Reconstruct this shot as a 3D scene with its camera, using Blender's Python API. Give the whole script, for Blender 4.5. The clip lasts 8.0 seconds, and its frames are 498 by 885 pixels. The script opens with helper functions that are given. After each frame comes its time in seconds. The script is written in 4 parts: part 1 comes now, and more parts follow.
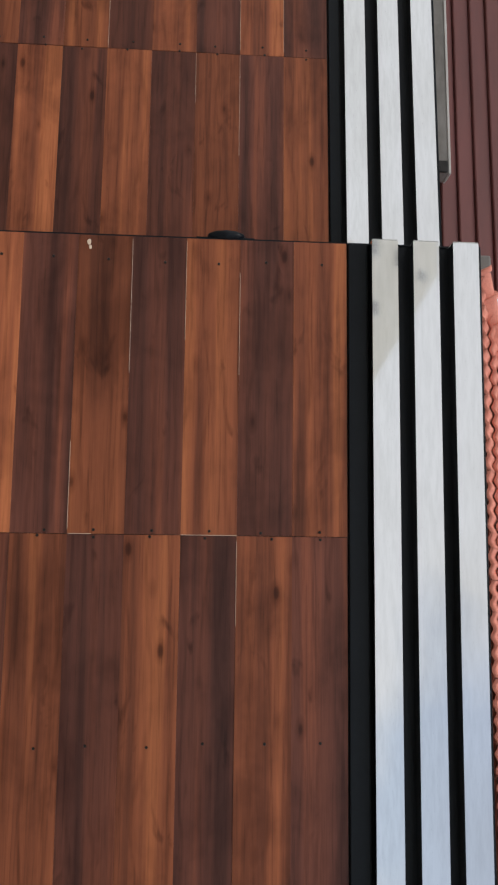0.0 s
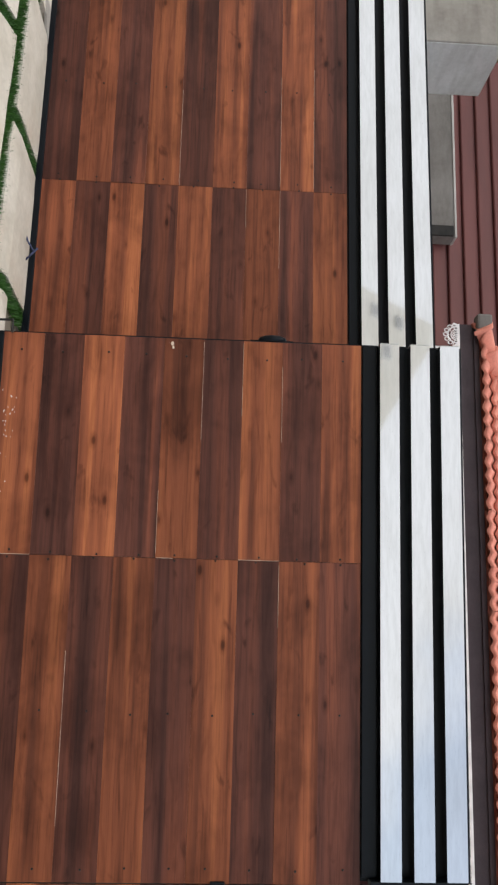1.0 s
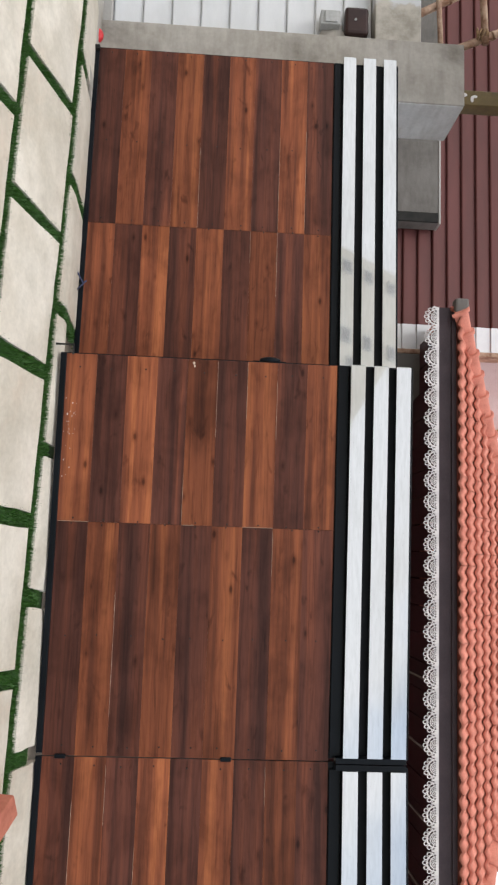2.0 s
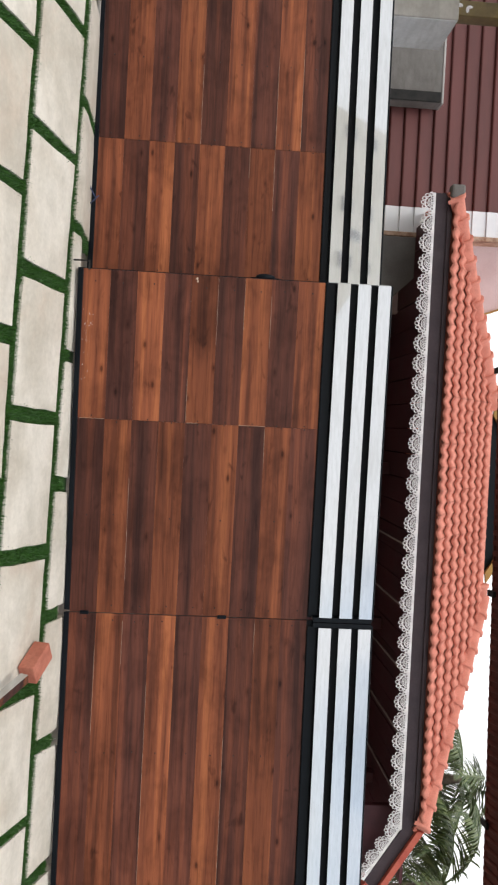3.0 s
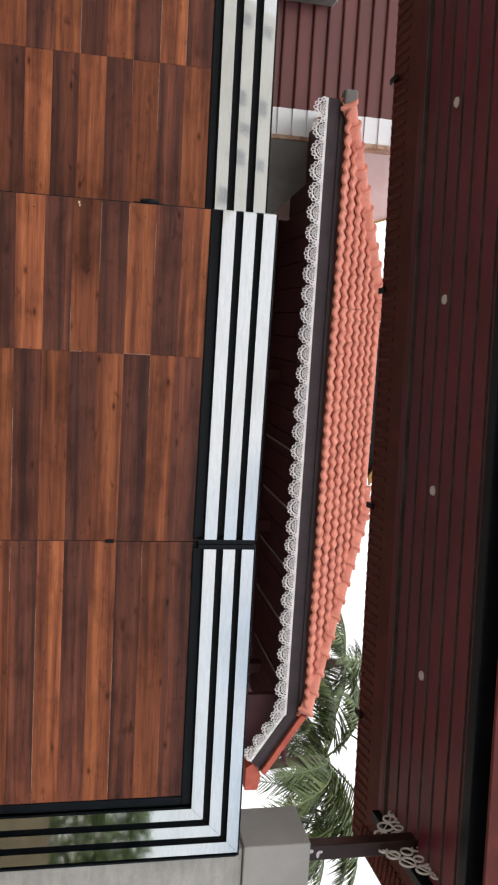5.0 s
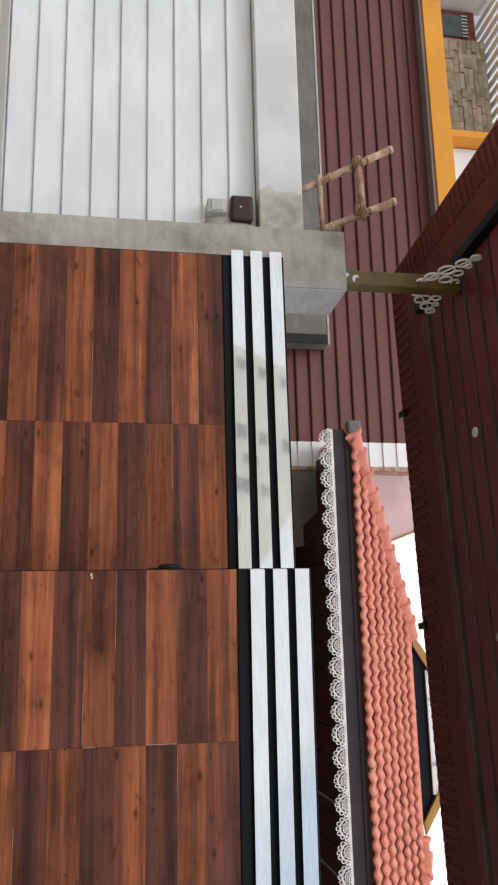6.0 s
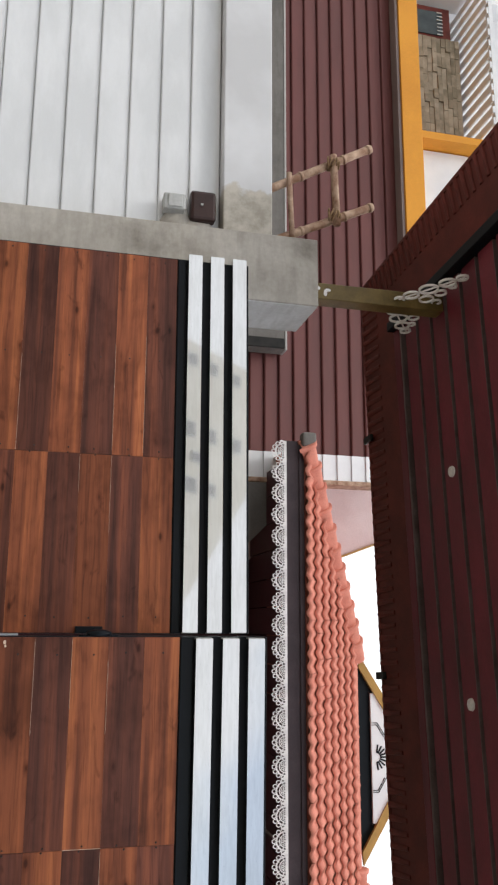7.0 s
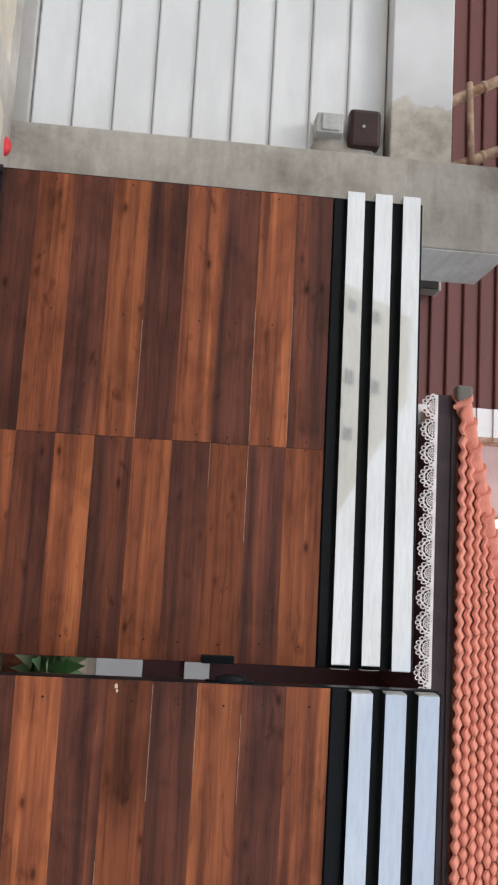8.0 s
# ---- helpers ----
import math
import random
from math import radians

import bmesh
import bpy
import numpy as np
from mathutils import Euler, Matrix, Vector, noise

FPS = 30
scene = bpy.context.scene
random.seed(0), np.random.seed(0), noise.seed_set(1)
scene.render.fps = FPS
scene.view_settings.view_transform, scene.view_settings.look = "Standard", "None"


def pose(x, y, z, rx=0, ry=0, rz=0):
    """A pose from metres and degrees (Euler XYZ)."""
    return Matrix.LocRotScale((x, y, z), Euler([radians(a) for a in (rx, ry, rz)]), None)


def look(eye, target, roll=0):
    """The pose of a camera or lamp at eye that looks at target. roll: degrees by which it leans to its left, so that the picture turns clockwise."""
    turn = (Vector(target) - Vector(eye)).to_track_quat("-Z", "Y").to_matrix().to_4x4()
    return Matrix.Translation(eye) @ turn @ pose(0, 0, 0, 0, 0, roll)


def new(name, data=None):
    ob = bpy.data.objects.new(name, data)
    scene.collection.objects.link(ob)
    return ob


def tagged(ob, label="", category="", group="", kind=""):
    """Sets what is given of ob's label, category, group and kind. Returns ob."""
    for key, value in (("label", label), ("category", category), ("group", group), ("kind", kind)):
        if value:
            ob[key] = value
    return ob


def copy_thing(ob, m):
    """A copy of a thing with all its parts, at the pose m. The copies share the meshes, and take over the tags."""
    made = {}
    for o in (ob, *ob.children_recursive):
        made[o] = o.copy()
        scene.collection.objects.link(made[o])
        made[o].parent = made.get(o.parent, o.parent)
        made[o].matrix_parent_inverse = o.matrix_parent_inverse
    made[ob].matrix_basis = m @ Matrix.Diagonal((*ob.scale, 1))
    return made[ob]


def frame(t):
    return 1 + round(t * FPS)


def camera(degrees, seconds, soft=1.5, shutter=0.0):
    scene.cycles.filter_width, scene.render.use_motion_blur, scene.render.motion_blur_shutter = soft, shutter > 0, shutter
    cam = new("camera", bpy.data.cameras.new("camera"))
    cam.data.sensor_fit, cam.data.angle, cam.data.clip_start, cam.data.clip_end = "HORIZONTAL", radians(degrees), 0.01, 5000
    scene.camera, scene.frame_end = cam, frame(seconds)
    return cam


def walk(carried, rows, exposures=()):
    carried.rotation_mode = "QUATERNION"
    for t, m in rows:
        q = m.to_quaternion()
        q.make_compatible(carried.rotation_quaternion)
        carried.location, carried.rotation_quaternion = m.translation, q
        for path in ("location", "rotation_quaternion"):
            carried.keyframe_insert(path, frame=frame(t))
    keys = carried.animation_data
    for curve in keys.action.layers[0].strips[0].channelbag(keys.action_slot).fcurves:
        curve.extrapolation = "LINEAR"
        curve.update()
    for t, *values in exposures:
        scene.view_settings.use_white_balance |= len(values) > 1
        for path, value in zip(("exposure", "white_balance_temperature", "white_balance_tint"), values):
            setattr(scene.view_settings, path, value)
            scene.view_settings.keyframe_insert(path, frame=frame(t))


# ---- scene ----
cam = camera(33.3, 8.0, soft=2.3)
PATH = [
    (0, (-0.226, -2.293, 1.04), (-0.551, -0.324, 1.169), 91.2),
    (0.5, (-0.183, -2.68, 1.052), (-0.534, -0.712, 1.107), 92.9),
    (1, (-0.147, -3.131, 0.881), (-0.551, -1.175, 0.977), 92.0),
    (1.2, (-0.148, -3.314, 0.898), (-0.554, -1.358, 0.976), 91.3),
    (2.3, (-0.163, -4.437, 0.757), (-0.353, -2.452, 0.907), 93.4),
    (2.5, (-0.184, -4.532, 0.774), (-0.284, -2.542, 0.945), 93.8),
    (2.8, (-0.259, -4.728, 0.794), (-0.252, -2.734, 0.949), 93.4),
    (3, (-0.344, -4.833, 0.755), (-0.305, -2.838, 0.885), 92.8),
    (3.3, (-0.424, -4.933, 0.777), (-0.357, -2.936, 0.859), 92.7),
    (3.5, (-0.471, -4.995, 0.755), (-0.351, -3.001, 0.843), 93.5),
    (4, (-0.493, -4.984, 0.758), (-0.176, -3.016, 0.926), 95.0),
    (4.3, (-0.493, -4.976, 0.797), (-0.094, -3.029, 1.025), 93.9),
    (4.5, (-0.491, -4.975, 0.773), (-0.082, -3.039, 1.066), 93.0),
    (4.7, (-0.515, -4.97, 0.78), (-0.126, -3.039, 1.126), 92.3),
    (5.8, (-0.723, -4.468, 0.805), (-1.038, -2.528, 1.175), 90.9),
    (6, (-0.839, -4.339, 0.774), (-1.3, -2.424, 1.118), 91.0),
    (6.2, (-0.952, -4.251, 0.791), (-1.481, -2.354, 1.138), 91.6),
    (6.3, (-1.012, -4.206, 0.805), (-1.549, -2.315, 1.172), 92.2),
    (6.5, (-1.105, -4.082, 0.83), (-1.624, -2.198, 1.253), 93.0),
    (6.8, (-1.207, -3.914, 0.865), (-1.666, -2.024, 1.332), 93.4),
    (7, (-1.243, -3.75, 0.847), (-1.677, -1.856, 1.319), 93.4),
    (7.2, (-1.325, -3.586, 0.869), (-1.73, -1.675, 1.301), 92.7),
    (7.5, (-1.426, -3.369, 0.856), (-1.798, -1.437, 1.21), 92.8),
    (8, (-1.657, -2.972, 0.877), (-1.918, -0.997, 1.049), 93.8),
]
walk(cam, [(t, look(eye, target, roll)) for t, eye, target, roll in PATH], [(0.0, -0.24), (0.5, 0.0), (6.0, 0.0), (6.5, -0.08), (7.0, -0.06), (7.5, 0.0), (8.0, 0.0)])

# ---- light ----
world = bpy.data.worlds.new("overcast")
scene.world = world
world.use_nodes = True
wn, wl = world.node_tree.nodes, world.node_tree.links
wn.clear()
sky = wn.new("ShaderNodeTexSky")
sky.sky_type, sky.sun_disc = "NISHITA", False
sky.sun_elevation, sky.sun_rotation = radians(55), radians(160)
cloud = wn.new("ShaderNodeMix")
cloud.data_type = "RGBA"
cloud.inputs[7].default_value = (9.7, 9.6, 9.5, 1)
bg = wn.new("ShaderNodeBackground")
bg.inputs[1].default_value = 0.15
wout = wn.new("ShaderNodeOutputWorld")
# unseen cloud cover, thinned towards the south-east so the steel strips reflect blue
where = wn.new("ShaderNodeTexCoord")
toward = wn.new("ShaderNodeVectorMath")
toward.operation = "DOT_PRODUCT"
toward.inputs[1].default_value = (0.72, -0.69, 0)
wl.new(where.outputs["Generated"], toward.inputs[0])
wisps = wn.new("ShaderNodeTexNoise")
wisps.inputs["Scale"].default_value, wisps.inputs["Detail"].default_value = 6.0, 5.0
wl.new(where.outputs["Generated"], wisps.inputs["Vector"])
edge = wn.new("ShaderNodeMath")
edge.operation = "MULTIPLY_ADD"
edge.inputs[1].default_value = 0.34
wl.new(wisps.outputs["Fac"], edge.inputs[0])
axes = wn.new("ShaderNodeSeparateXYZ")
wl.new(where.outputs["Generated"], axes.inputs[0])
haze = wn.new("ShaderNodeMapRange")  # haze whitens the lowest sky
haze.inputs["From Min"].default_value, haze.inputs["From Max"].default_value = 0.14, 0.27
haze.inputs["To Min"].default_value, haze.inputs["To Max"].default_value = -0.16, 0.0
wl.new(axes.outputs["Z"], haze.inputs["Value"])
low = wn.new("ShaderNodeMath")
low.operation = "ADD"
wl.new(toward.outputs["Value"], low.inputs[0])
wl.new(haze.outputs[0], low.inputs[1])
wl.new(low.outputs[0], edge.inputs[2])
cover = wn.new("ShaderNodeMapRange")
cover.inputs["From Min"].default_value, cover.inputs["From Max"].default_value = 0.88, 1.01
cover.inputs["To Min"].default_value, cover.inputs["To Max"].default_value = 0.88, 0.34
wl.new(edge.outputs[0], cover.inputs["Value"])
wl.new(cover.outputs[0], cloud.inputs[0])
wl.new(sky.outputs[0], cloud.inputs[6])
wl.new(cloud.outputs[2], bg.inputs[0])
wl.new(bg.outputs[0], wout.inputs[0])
sun = new("sun", bpy.data.lights.new("sun", "SUN"))
sun.data.energy, sun.data.angle, sun.data.color = 0.9, radians(14), (1, 0.96, 0.9)
sun.matrix_world = look((-3, -9, 14), (0, 0, 0))


# ---- materials ----
def base_material(name, rough=0.6, metal=0.0):
    m = bpy.data.materials.new(name)
    m.use_nodes = True
    p = m.node_tree.nodes["Principled BSDF"]
    p.inputs["Roughness"].default_value, p.inputs["Metallic"].default_value = rough, metal
    return m, m.node_tree.nodes, m.node_tree.links, p


def coords(n, l, scale=(1, 1, 1), kind="Object"):
    tc, mp = n.new("ShaderNodeTexCoord"), n.new("ShaderNodeMapping")
    mp.inputs["Scale"].default_value = scale
    l.new(tc.outputs[kind], mp.inputs[0])
    return mp.outputs[0]


def noise_tex(n, l, vec, scale, detail=4, rough=0.55, spread=False, distort=0.0):
    t = n.new("ShaderNodeTexNoise")
    t.noise_dimensions = "4D"
    t.inputs["Scale"].default_value, t.inputs["Detail"].default_value = scale, detail
    t.inputs["Roughness"].default_value, t.inputs["Distortion"].default_value = rough, distort
    l.new(vec, t.inputs["Vector"])
    if spread:
        oi, mu = n.new("ShaderNodeObjectInfo"), n.new("ShaderNodeMath")
        mu.operation = "MULTIPLY"
        mu.inputs[1].default_value = 60
        l.new(oi.outputs["Random"], mu.inputs[0])
        l.new(mu.outputs[0], t.inputs["W"])
    return t.outputs["Fac"]


def ramp(n, l, fac, stops):
    r = n.new("ShaderNodeValToRGB")
    els = r.color_ramp.elements
    while len(els) < len(stops):
        els.new(0.5)
    for e, (at, c) in zip(els, stops):
        e.position, e.color = at, (*c, 1)
    l.new(fac, r.inputs[0])
    return r.outputs[0]


def mix(n, l, a, b, fac, how="MIX"):
    m = n.new("ShaderNodeMix")
    m.data_type, m.blend_type = "RGBA", how
    for sock, v in ((m.inputs[0], fac), (m.inputs[6], a), (m.inputs[7], b)):
        if isinstance(v, (int, float)):
            sock.default_value = v
        elif isinstance(v, tuple):
            sock.default_value = (*v, 1)
        else:
            l.new(v, sock)
    return m.outputs[2]


def bumped(n, l, p, height, strength=0.2, distance=0.01):
    b = n.new("ShaderNodeBump")
    b.inputs["Strength"].default_value, b.inputs["Distance"].default_value = strength, distance
    l.new(height, b.inputs["Height"])
    l.new(b.outputs[0], p.inputs["Normal"])


def plain(name, dark, light, rough=0.6, metal=0.0, gloss=0.35, scale=6.0, fine=60.0, bump=0.15, kind="Object", stretch=(1, 1, 1), spread=False, speck=0.86):
    """Two-scale mottled surface."""
    m, n, l, p = base_material(name, rough, metal)
    p.inputs["Specular IOR Level"].default_value = gloss
    v = coords(n, l, stretch, kind)
    big = noise_tex(n, l, v, scale, 5, 0.6, spread)
    small = noise_tex(n, l, v, fine, 3, 0.6)
    c = ramp(n, l, big, [(0.38, dark), (0.62, light)])
    g = ramp(n, l, small, [(0.36, (speck, speck, speck)), (0.62, (1, 1, 1))])
    l.new(mix(n, l, c, g, 1.0, "MULTIPLY"), p.inputs["Base Color"])
    r = n.new("ShaderNodeMapRange")
    r.inputs["To Min"].default_value, r.inputs["To Max"].default_value = max(0.02, rough - 0.1), min(1, rough + 0.12)
    l.new(big, r.inputs["Value"])
    l.new(r.outputs[0], p.inputs["Roughness"])
    if bump:
        bumped(n, l, p, small, bump, 0.004)
    return m


def wood(name, deep, mid, bright, glow):
    """Printed wood-look laminate, grain along the board's length."""
    m, n, l, p = base_material(name, 0.4)
    p.inputs["Specular IOR Level"].default_value = 0.16
    v1 = coords(n, l, (0.5, 1, 15))
    v2 = coords(n, l, (2.2, 1, 75))
    v3 = coords(n, l, (5.0, 1, 11))
    band = noise_tex(n, l, v1, 1.0, 2, 0.5, True, 0.35)
    grain = noise_tex(n, l, v2, 1.6, 6, 0.7, True, 0.5)
    spot = noise_tex(n, l, v3, 1.3, 3, 0.55, True, 0.6)
    c = ramp(n, l, band, [(0.36, deep), (0.45, mid), (0.54, bright), (0.62, glow)])
    g = ramp(n, l, grain, [(0.33, (0.4, 0.36, 0.34)), (0.47, (0.92, 0.9, 0.88)), (0.68, (1.25, 1.22, 1.18))])
    k = ramp(n, l, spot, [(0.27, (0.3, 0.25, 0.24)), (0.38, (1, 1, 1)), (0.9, (1, 1, 1))])
    vein = n.new("ShaderNodeTexWave")
    vein.bands_direction = "Z"
    vein.inputs["Scale"].default_value, vein.inputs["Distortion"].default_value = 5.5, 9.0
    vein.inputs["Detail"].default_value, vein.inputs["Detail Scale"].default_value = 3.0, 0.9
    shift = n.new("ShaderNodeObjectInfo")
    far = n.new("ShaderNodeVectorMath")
    far.operation = "MULTIPLY_ADD"
    far.inputs[1].default_value = (0.3, 1, 1)
    tc = n.new("ShaderNodeTexCoord")
    comb = n.new("ShaderNodeCombineXYZ")
    big = n.new("ShaderNodeMath")
    big.operation = "MULTIPLY"
    big.inputs[1].default_value = 37
    l.new(shift.outputs["Random"], big.inputs[0])
    for i in range(3):
        l.new(big.outputs[0], comb.inputs[i])
    l.new(tc.outputs["Object"], far.inputs[0])
    l.new(comb.outputs[0], far.inputs[2])
    l.new(far.outputs[0], vein.inputs["Vector"])
    wv = ramp(n, l, vein.outputs["Fac"], [(0.0, (0.5, 0.45, 0.43)), (0.16, (1, 1, 1)), (1.0, (1, 1, 1))])
    tone = n.new("ShaderNodeMapRange")
    tone.inputs["To Min"].default_value, tone.inputs["To Max"].default_value = 0.8, 1.2
    l.new(shift.outputs["Random"], tone.inputs["Value"])
    c = mix(n, l, mix(n, l, c, g, 0.62, "MULTIPLY"), k, 0.7, "MULTIPLY")
    c = mix(n, l, c, wv, 0.3, "MULTIPLY")
    knot = n.new("ShaderNodeTexVoronoi")
    knot.inputs["Scale"].default_value = 1.0
    near = n.new("ShaderNodeVectorMath")
    near.operation = "MULTIPLY_ADD"
    near.inputs[1].default_value = (4.4, 1, 10)
    l.new(tc.outputs["Object"], near.inputs[0])
    l.new(comb.outputs[0], near.inputs[2])
    l.new(near.outputs[0], knot.inputs["Vector"])
    kn = ramp(n, l, knot.outputs["Distance"], [(0.0, (0.1, 0.08, 0.08)), (0.06, (0.25, 0.2, 0.19)), (0.1, (0.7, 0.66, 0.64)), (0.19, (1, 1, 1))])
    c = mix(n, l, c, kn, 0.85, "MULTIPLY")
    cloudy = noise_tex(n, l, coords(n, l, (3.2, 1, 5)), 1.0, 4, 0.6, True, 0.3)
    c = mix(n, l, c, ramp(n, l, cloudy, [(0.35, (0.62, 0.6, 0.6)), (0.52, (1, 1, 1)), (0.68, (1.15, 1.15, 1.15))]), 0.9, "MULTIPLY")
    c = mix(n, l, c, tone.outputs[0], 1.0, "MULTIPLY")
    l.new(c, p.inputs["Base Color"])
    bumped(n, l, p, grain, 0.06, 0.002)
    r = n.new("ShaderNodeMapRange")
    r.inputs["To Min"].default_value, r.inputs["To Max"].default_value = 0.3, 0.5
    l.new(grain, r.inputs["Value"])
    l.new(r.outputs[0], p.inputs["Roughness"])
    return m


def steel(name):
    m, n, l, p = base_material(name, 0.2, 1.0)
    long = noise_tex(n, l, coords(n, l, (1, 1, 240)), 1.5, 4, 0.6)
    smear = noise_tex(n, l, coords(n, l, (1.2, 1, 2)), 1.4, 3, 0.5)
    c = ramp(n, l, smear, [(0.36, (0.515, 0.52, 0.522)), (0.55, (0.565, 0.575, 0.587))])
    rub = noise_tex(n, l, coords(n, l, (9, 1, 60)), 1.0, 4, 0.65)
    c = mix(n, l, c, ramp(n, l, rub, [(0.36, (0.95, 0.95, 0.95)), (0.6, (1.02, 1.02, 1.02))]), 1.0, "MULTIPLY")
    l.new(c, p.inputs["Base Color"])
    r = n.new("ShaderNodeMapRange")
    r.inputs["To Min"].default_value, r.inputs["To Max"].default_value = 0.015, 0.06
    l.new(smear, r.inputs["Value"])
    l.new(r.outputs[0], p.inputs["Roughness"])
    bumped(n, l, p, long, 0.012, 0.0005)
    return m


def cement(name, dark, light, damp=(0.2, 0.19, 0.175)):
    m, n, l, p = base_material(name, 0.85)
    v = coords(n, l)
    big = noise_tex(n, l, v, 1.7, 6, 0.62, True, 0.4)
    small = noise_tex(n, l, v, 40, 4, 0.65)
    trowel = noise_tex(n, l, coords(n, l, (3, 3, 14)), 1.2, 4, 0.6)
    c = ramp(n, l, big, [(0.34, damp), (0.45, dark), (0.62, light)])
    g = ramp(n, l, trowel, [(0.38, (0.84, 0.84, 0.83)), (0.6, (1, 1, 1))])
    s = ramp(n, l, small, [(0.3, (0.9, 0.9, 0.9)), (0.7, (1.03, 1.03, 1.03))])
    l.new(mix(n, l, mix(n, l, c, g, 1.0, "MULTIPLY"), s, 1.0, "MULTIPLY"), p.inputs["Base Color"])
    bumped(n, l, p, small, 0.12, 0.003)
    return m


def leaf_material(name, a, b):
    m, n, l, p = base_material(name, 0.45)
    g = n.new("ShaderNodeNewGeometry")
    l.new(ramp(n, l, g.outputs["Random Per Island"], [(0.0, a), (1.0, b)]), p.inputs["Base Color"])
    return m


WOOD_LIGHT = wood("wood_light", (0.128, 0.043, 0.025), (0.205, 0.066, 0.034), (0.27, 0.087, 0.042), (0.36, 0.121, 0.053))
WOOD_DARK = wood("wood_dark", (0.062, 0.025, 0.02), (0.096, 0.036, 0.027), (0.126, 0.045, 0.031), (0.18, 0.06, 0.036))
STEEL = steel("brushed_steel")
BLACK = plain("black_enamel", (0.004, 0.006, 0.009), (0.007, 0.01, 0.014), 0.35, gloss=0.14, scale=3, bump=0.05)
IRON = plain("dull_iron", (0.01, 0.01, 0.01), (0.03, 0.028, 0.026), 0.5, 0.4)
PALE_EDGE = plain("pale_core", (0.55, 0.42, 0.33), (0.75, 0.62, 0.5), 0.7)
CEMENT = cement("raw_cement", (0.4, 0.375, 0.34), (0.54, 0.515, 0.48), (0.24, 0.22, 0.195))
CEMENT_PILLAR = cement("pillar_plaster", (0.41, 0.4, 0.38), (0.49, 0.475, 0.46), (0.29, 0.275, 0.25))
# cement darkened for the shade on the yard wall; also the hip end's grey
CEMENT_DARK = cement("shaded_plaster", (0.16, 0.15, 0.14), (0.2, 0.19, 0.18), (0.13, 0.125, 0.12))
CEMENT_LIGHT = plain("grey_plaster", (0.41, 0.4, 0.385), (0.49, 0.478, 0.465), 0.85, scale=1.6, bump=0.08, speck=0.95)
WHITEWASH = cement("whitewashed_plaster", (0.72, 0.73, 0.745), (0.8, 0.81, 0.83), (0.64, 0.64, 0.645))
SIDING = plain("white_siding", (0.64, 0.66, 0.685), (0.72, 0.74, 0.77), 0.45, scale=2, stretch=(1, 1, 3), bump=0.0, speck=0.98)


def patched(name, edge_x):
    """White paint that gives way to raw cement past edge_x."""
    m, n, l, p = base_material(name, 0.8)
    v = coords(n, l)
    a = noise_tex(n, l, v, 2.2, 4, 0.55)
    b = noise_tex(n, l, v, 9, 5, 0.65)
    white = ramp(n, l, a, [(0.36, (0.58, 0.59, 0.615)), (0.62, (0.68, 0.695, 0.73))])
    raw = ramp(n, l, b, [(0.36, (0.33, 0.305, 0.26)), (0.62, (0.52, 0.49, 0.44))])
    sep = n.new("ShaderNodeSeparateXYZ")
    l.new(v, sep.inputs[0])
    add = n.new("ShaderNodeMath")
    add.operation = "MULTIPLY_ADD"
    add.inputs[1].default_value = 0.3
    l.new(b, add.inputs[0])
    l.new(sep.outputs[0], add.inputs[2])
    r = n.new("ShaderNodeMapRange")
    r.inputs["From Min"].default_value, r.inputs["From Max"].default_value = edge_x + 0.13, edge_x + 0.17
    l.new(add.outputs[0], r.inputs["Value"])
    l.new(mix(n, l, white, raw, r.outputs[0]), p.inputs["Base Color"])
    bumped(n, l, p, b, 0.2, 0.004)
    return m


PATCHED = patched("patched_plaster", -3.83)
SLAB = cement("paving_stone", (0.63, 0.58, 0.495), (0.76, 0.715, 0.635), (0.6, 0.52, 0.43))
EARTH = plain("packed_earth", (0.2, 0.17, 0.13), (0.34, 0.3, 0.25), 0.95, scale=0.7, fine=14)
TURF = leaf_material("turf_green", (0.02, 0.075, 0.008), (0.05, 0.15, 0.02))
TURF_BASE = plain("turf_base", (0.012, 0.04, 0.006), (0.025, 0.07, 0.012), 0.95, scale=20)
MAROON = plain("maroon_cladding", (0.108, 0.035, 0.033), (0.142, 0.047, 0.044), 0.55, speck=0.95, scale=1.5, stretch=(0.4, 1, 2), spread=True)
# grey plaster, its tone lowered for the shade under the house eave
SHADE_GREY = plain("shaded_grey_plaster", (0.12, 0.115, 0.11), (0.16, 0.155, 0.15), 0.7, scale=2)
PLUM = plain("plum_paint", (0.045, 0.03, 0.036), (0.065, 0.045, 0.052), 0.55, scale=3)
DEEP_MAROON = plain("dark_maroon_board", (0.122, 0.019, 0.029), (0.185, 0.029, 0.043), 0.36, gloss=0.2, scale=4, stretch=(0.5, 1, 1), spread=True)
CANOPY_BROWN = plain("brown_trim", (0.105, 0.023, 0.018), (0.165, 0.036, 0.029), 0.5, gloss=0.2, scale=5)
TRIM_GREY = plain("dull_grey_trim", (0.085, 0.06, 0.06), (0.14, 0.11, 0.11), 0.6, scale=5)
OCHRE = plain("dusty_ochre_plaster", (0.27, 0.22, 0.13), (0.36, 0.3, 0.19), 0.8, scale=2)
TILE = plain("clay_tile", (0.56, 0.19, 0.135), (0.69, 0.265, 0.195), 0.75, scale=5, spread=True)
RED_TRIM = plain("red_painted_trim", (0.45, 0.09, 0.06), (0.55, 0.13, 0.085), 0.6)
LACE = plain("white_lace_trim", (0.84, 0.82, 0.82), (0.88, 0.86, 0.86), 0.6, fine=4)
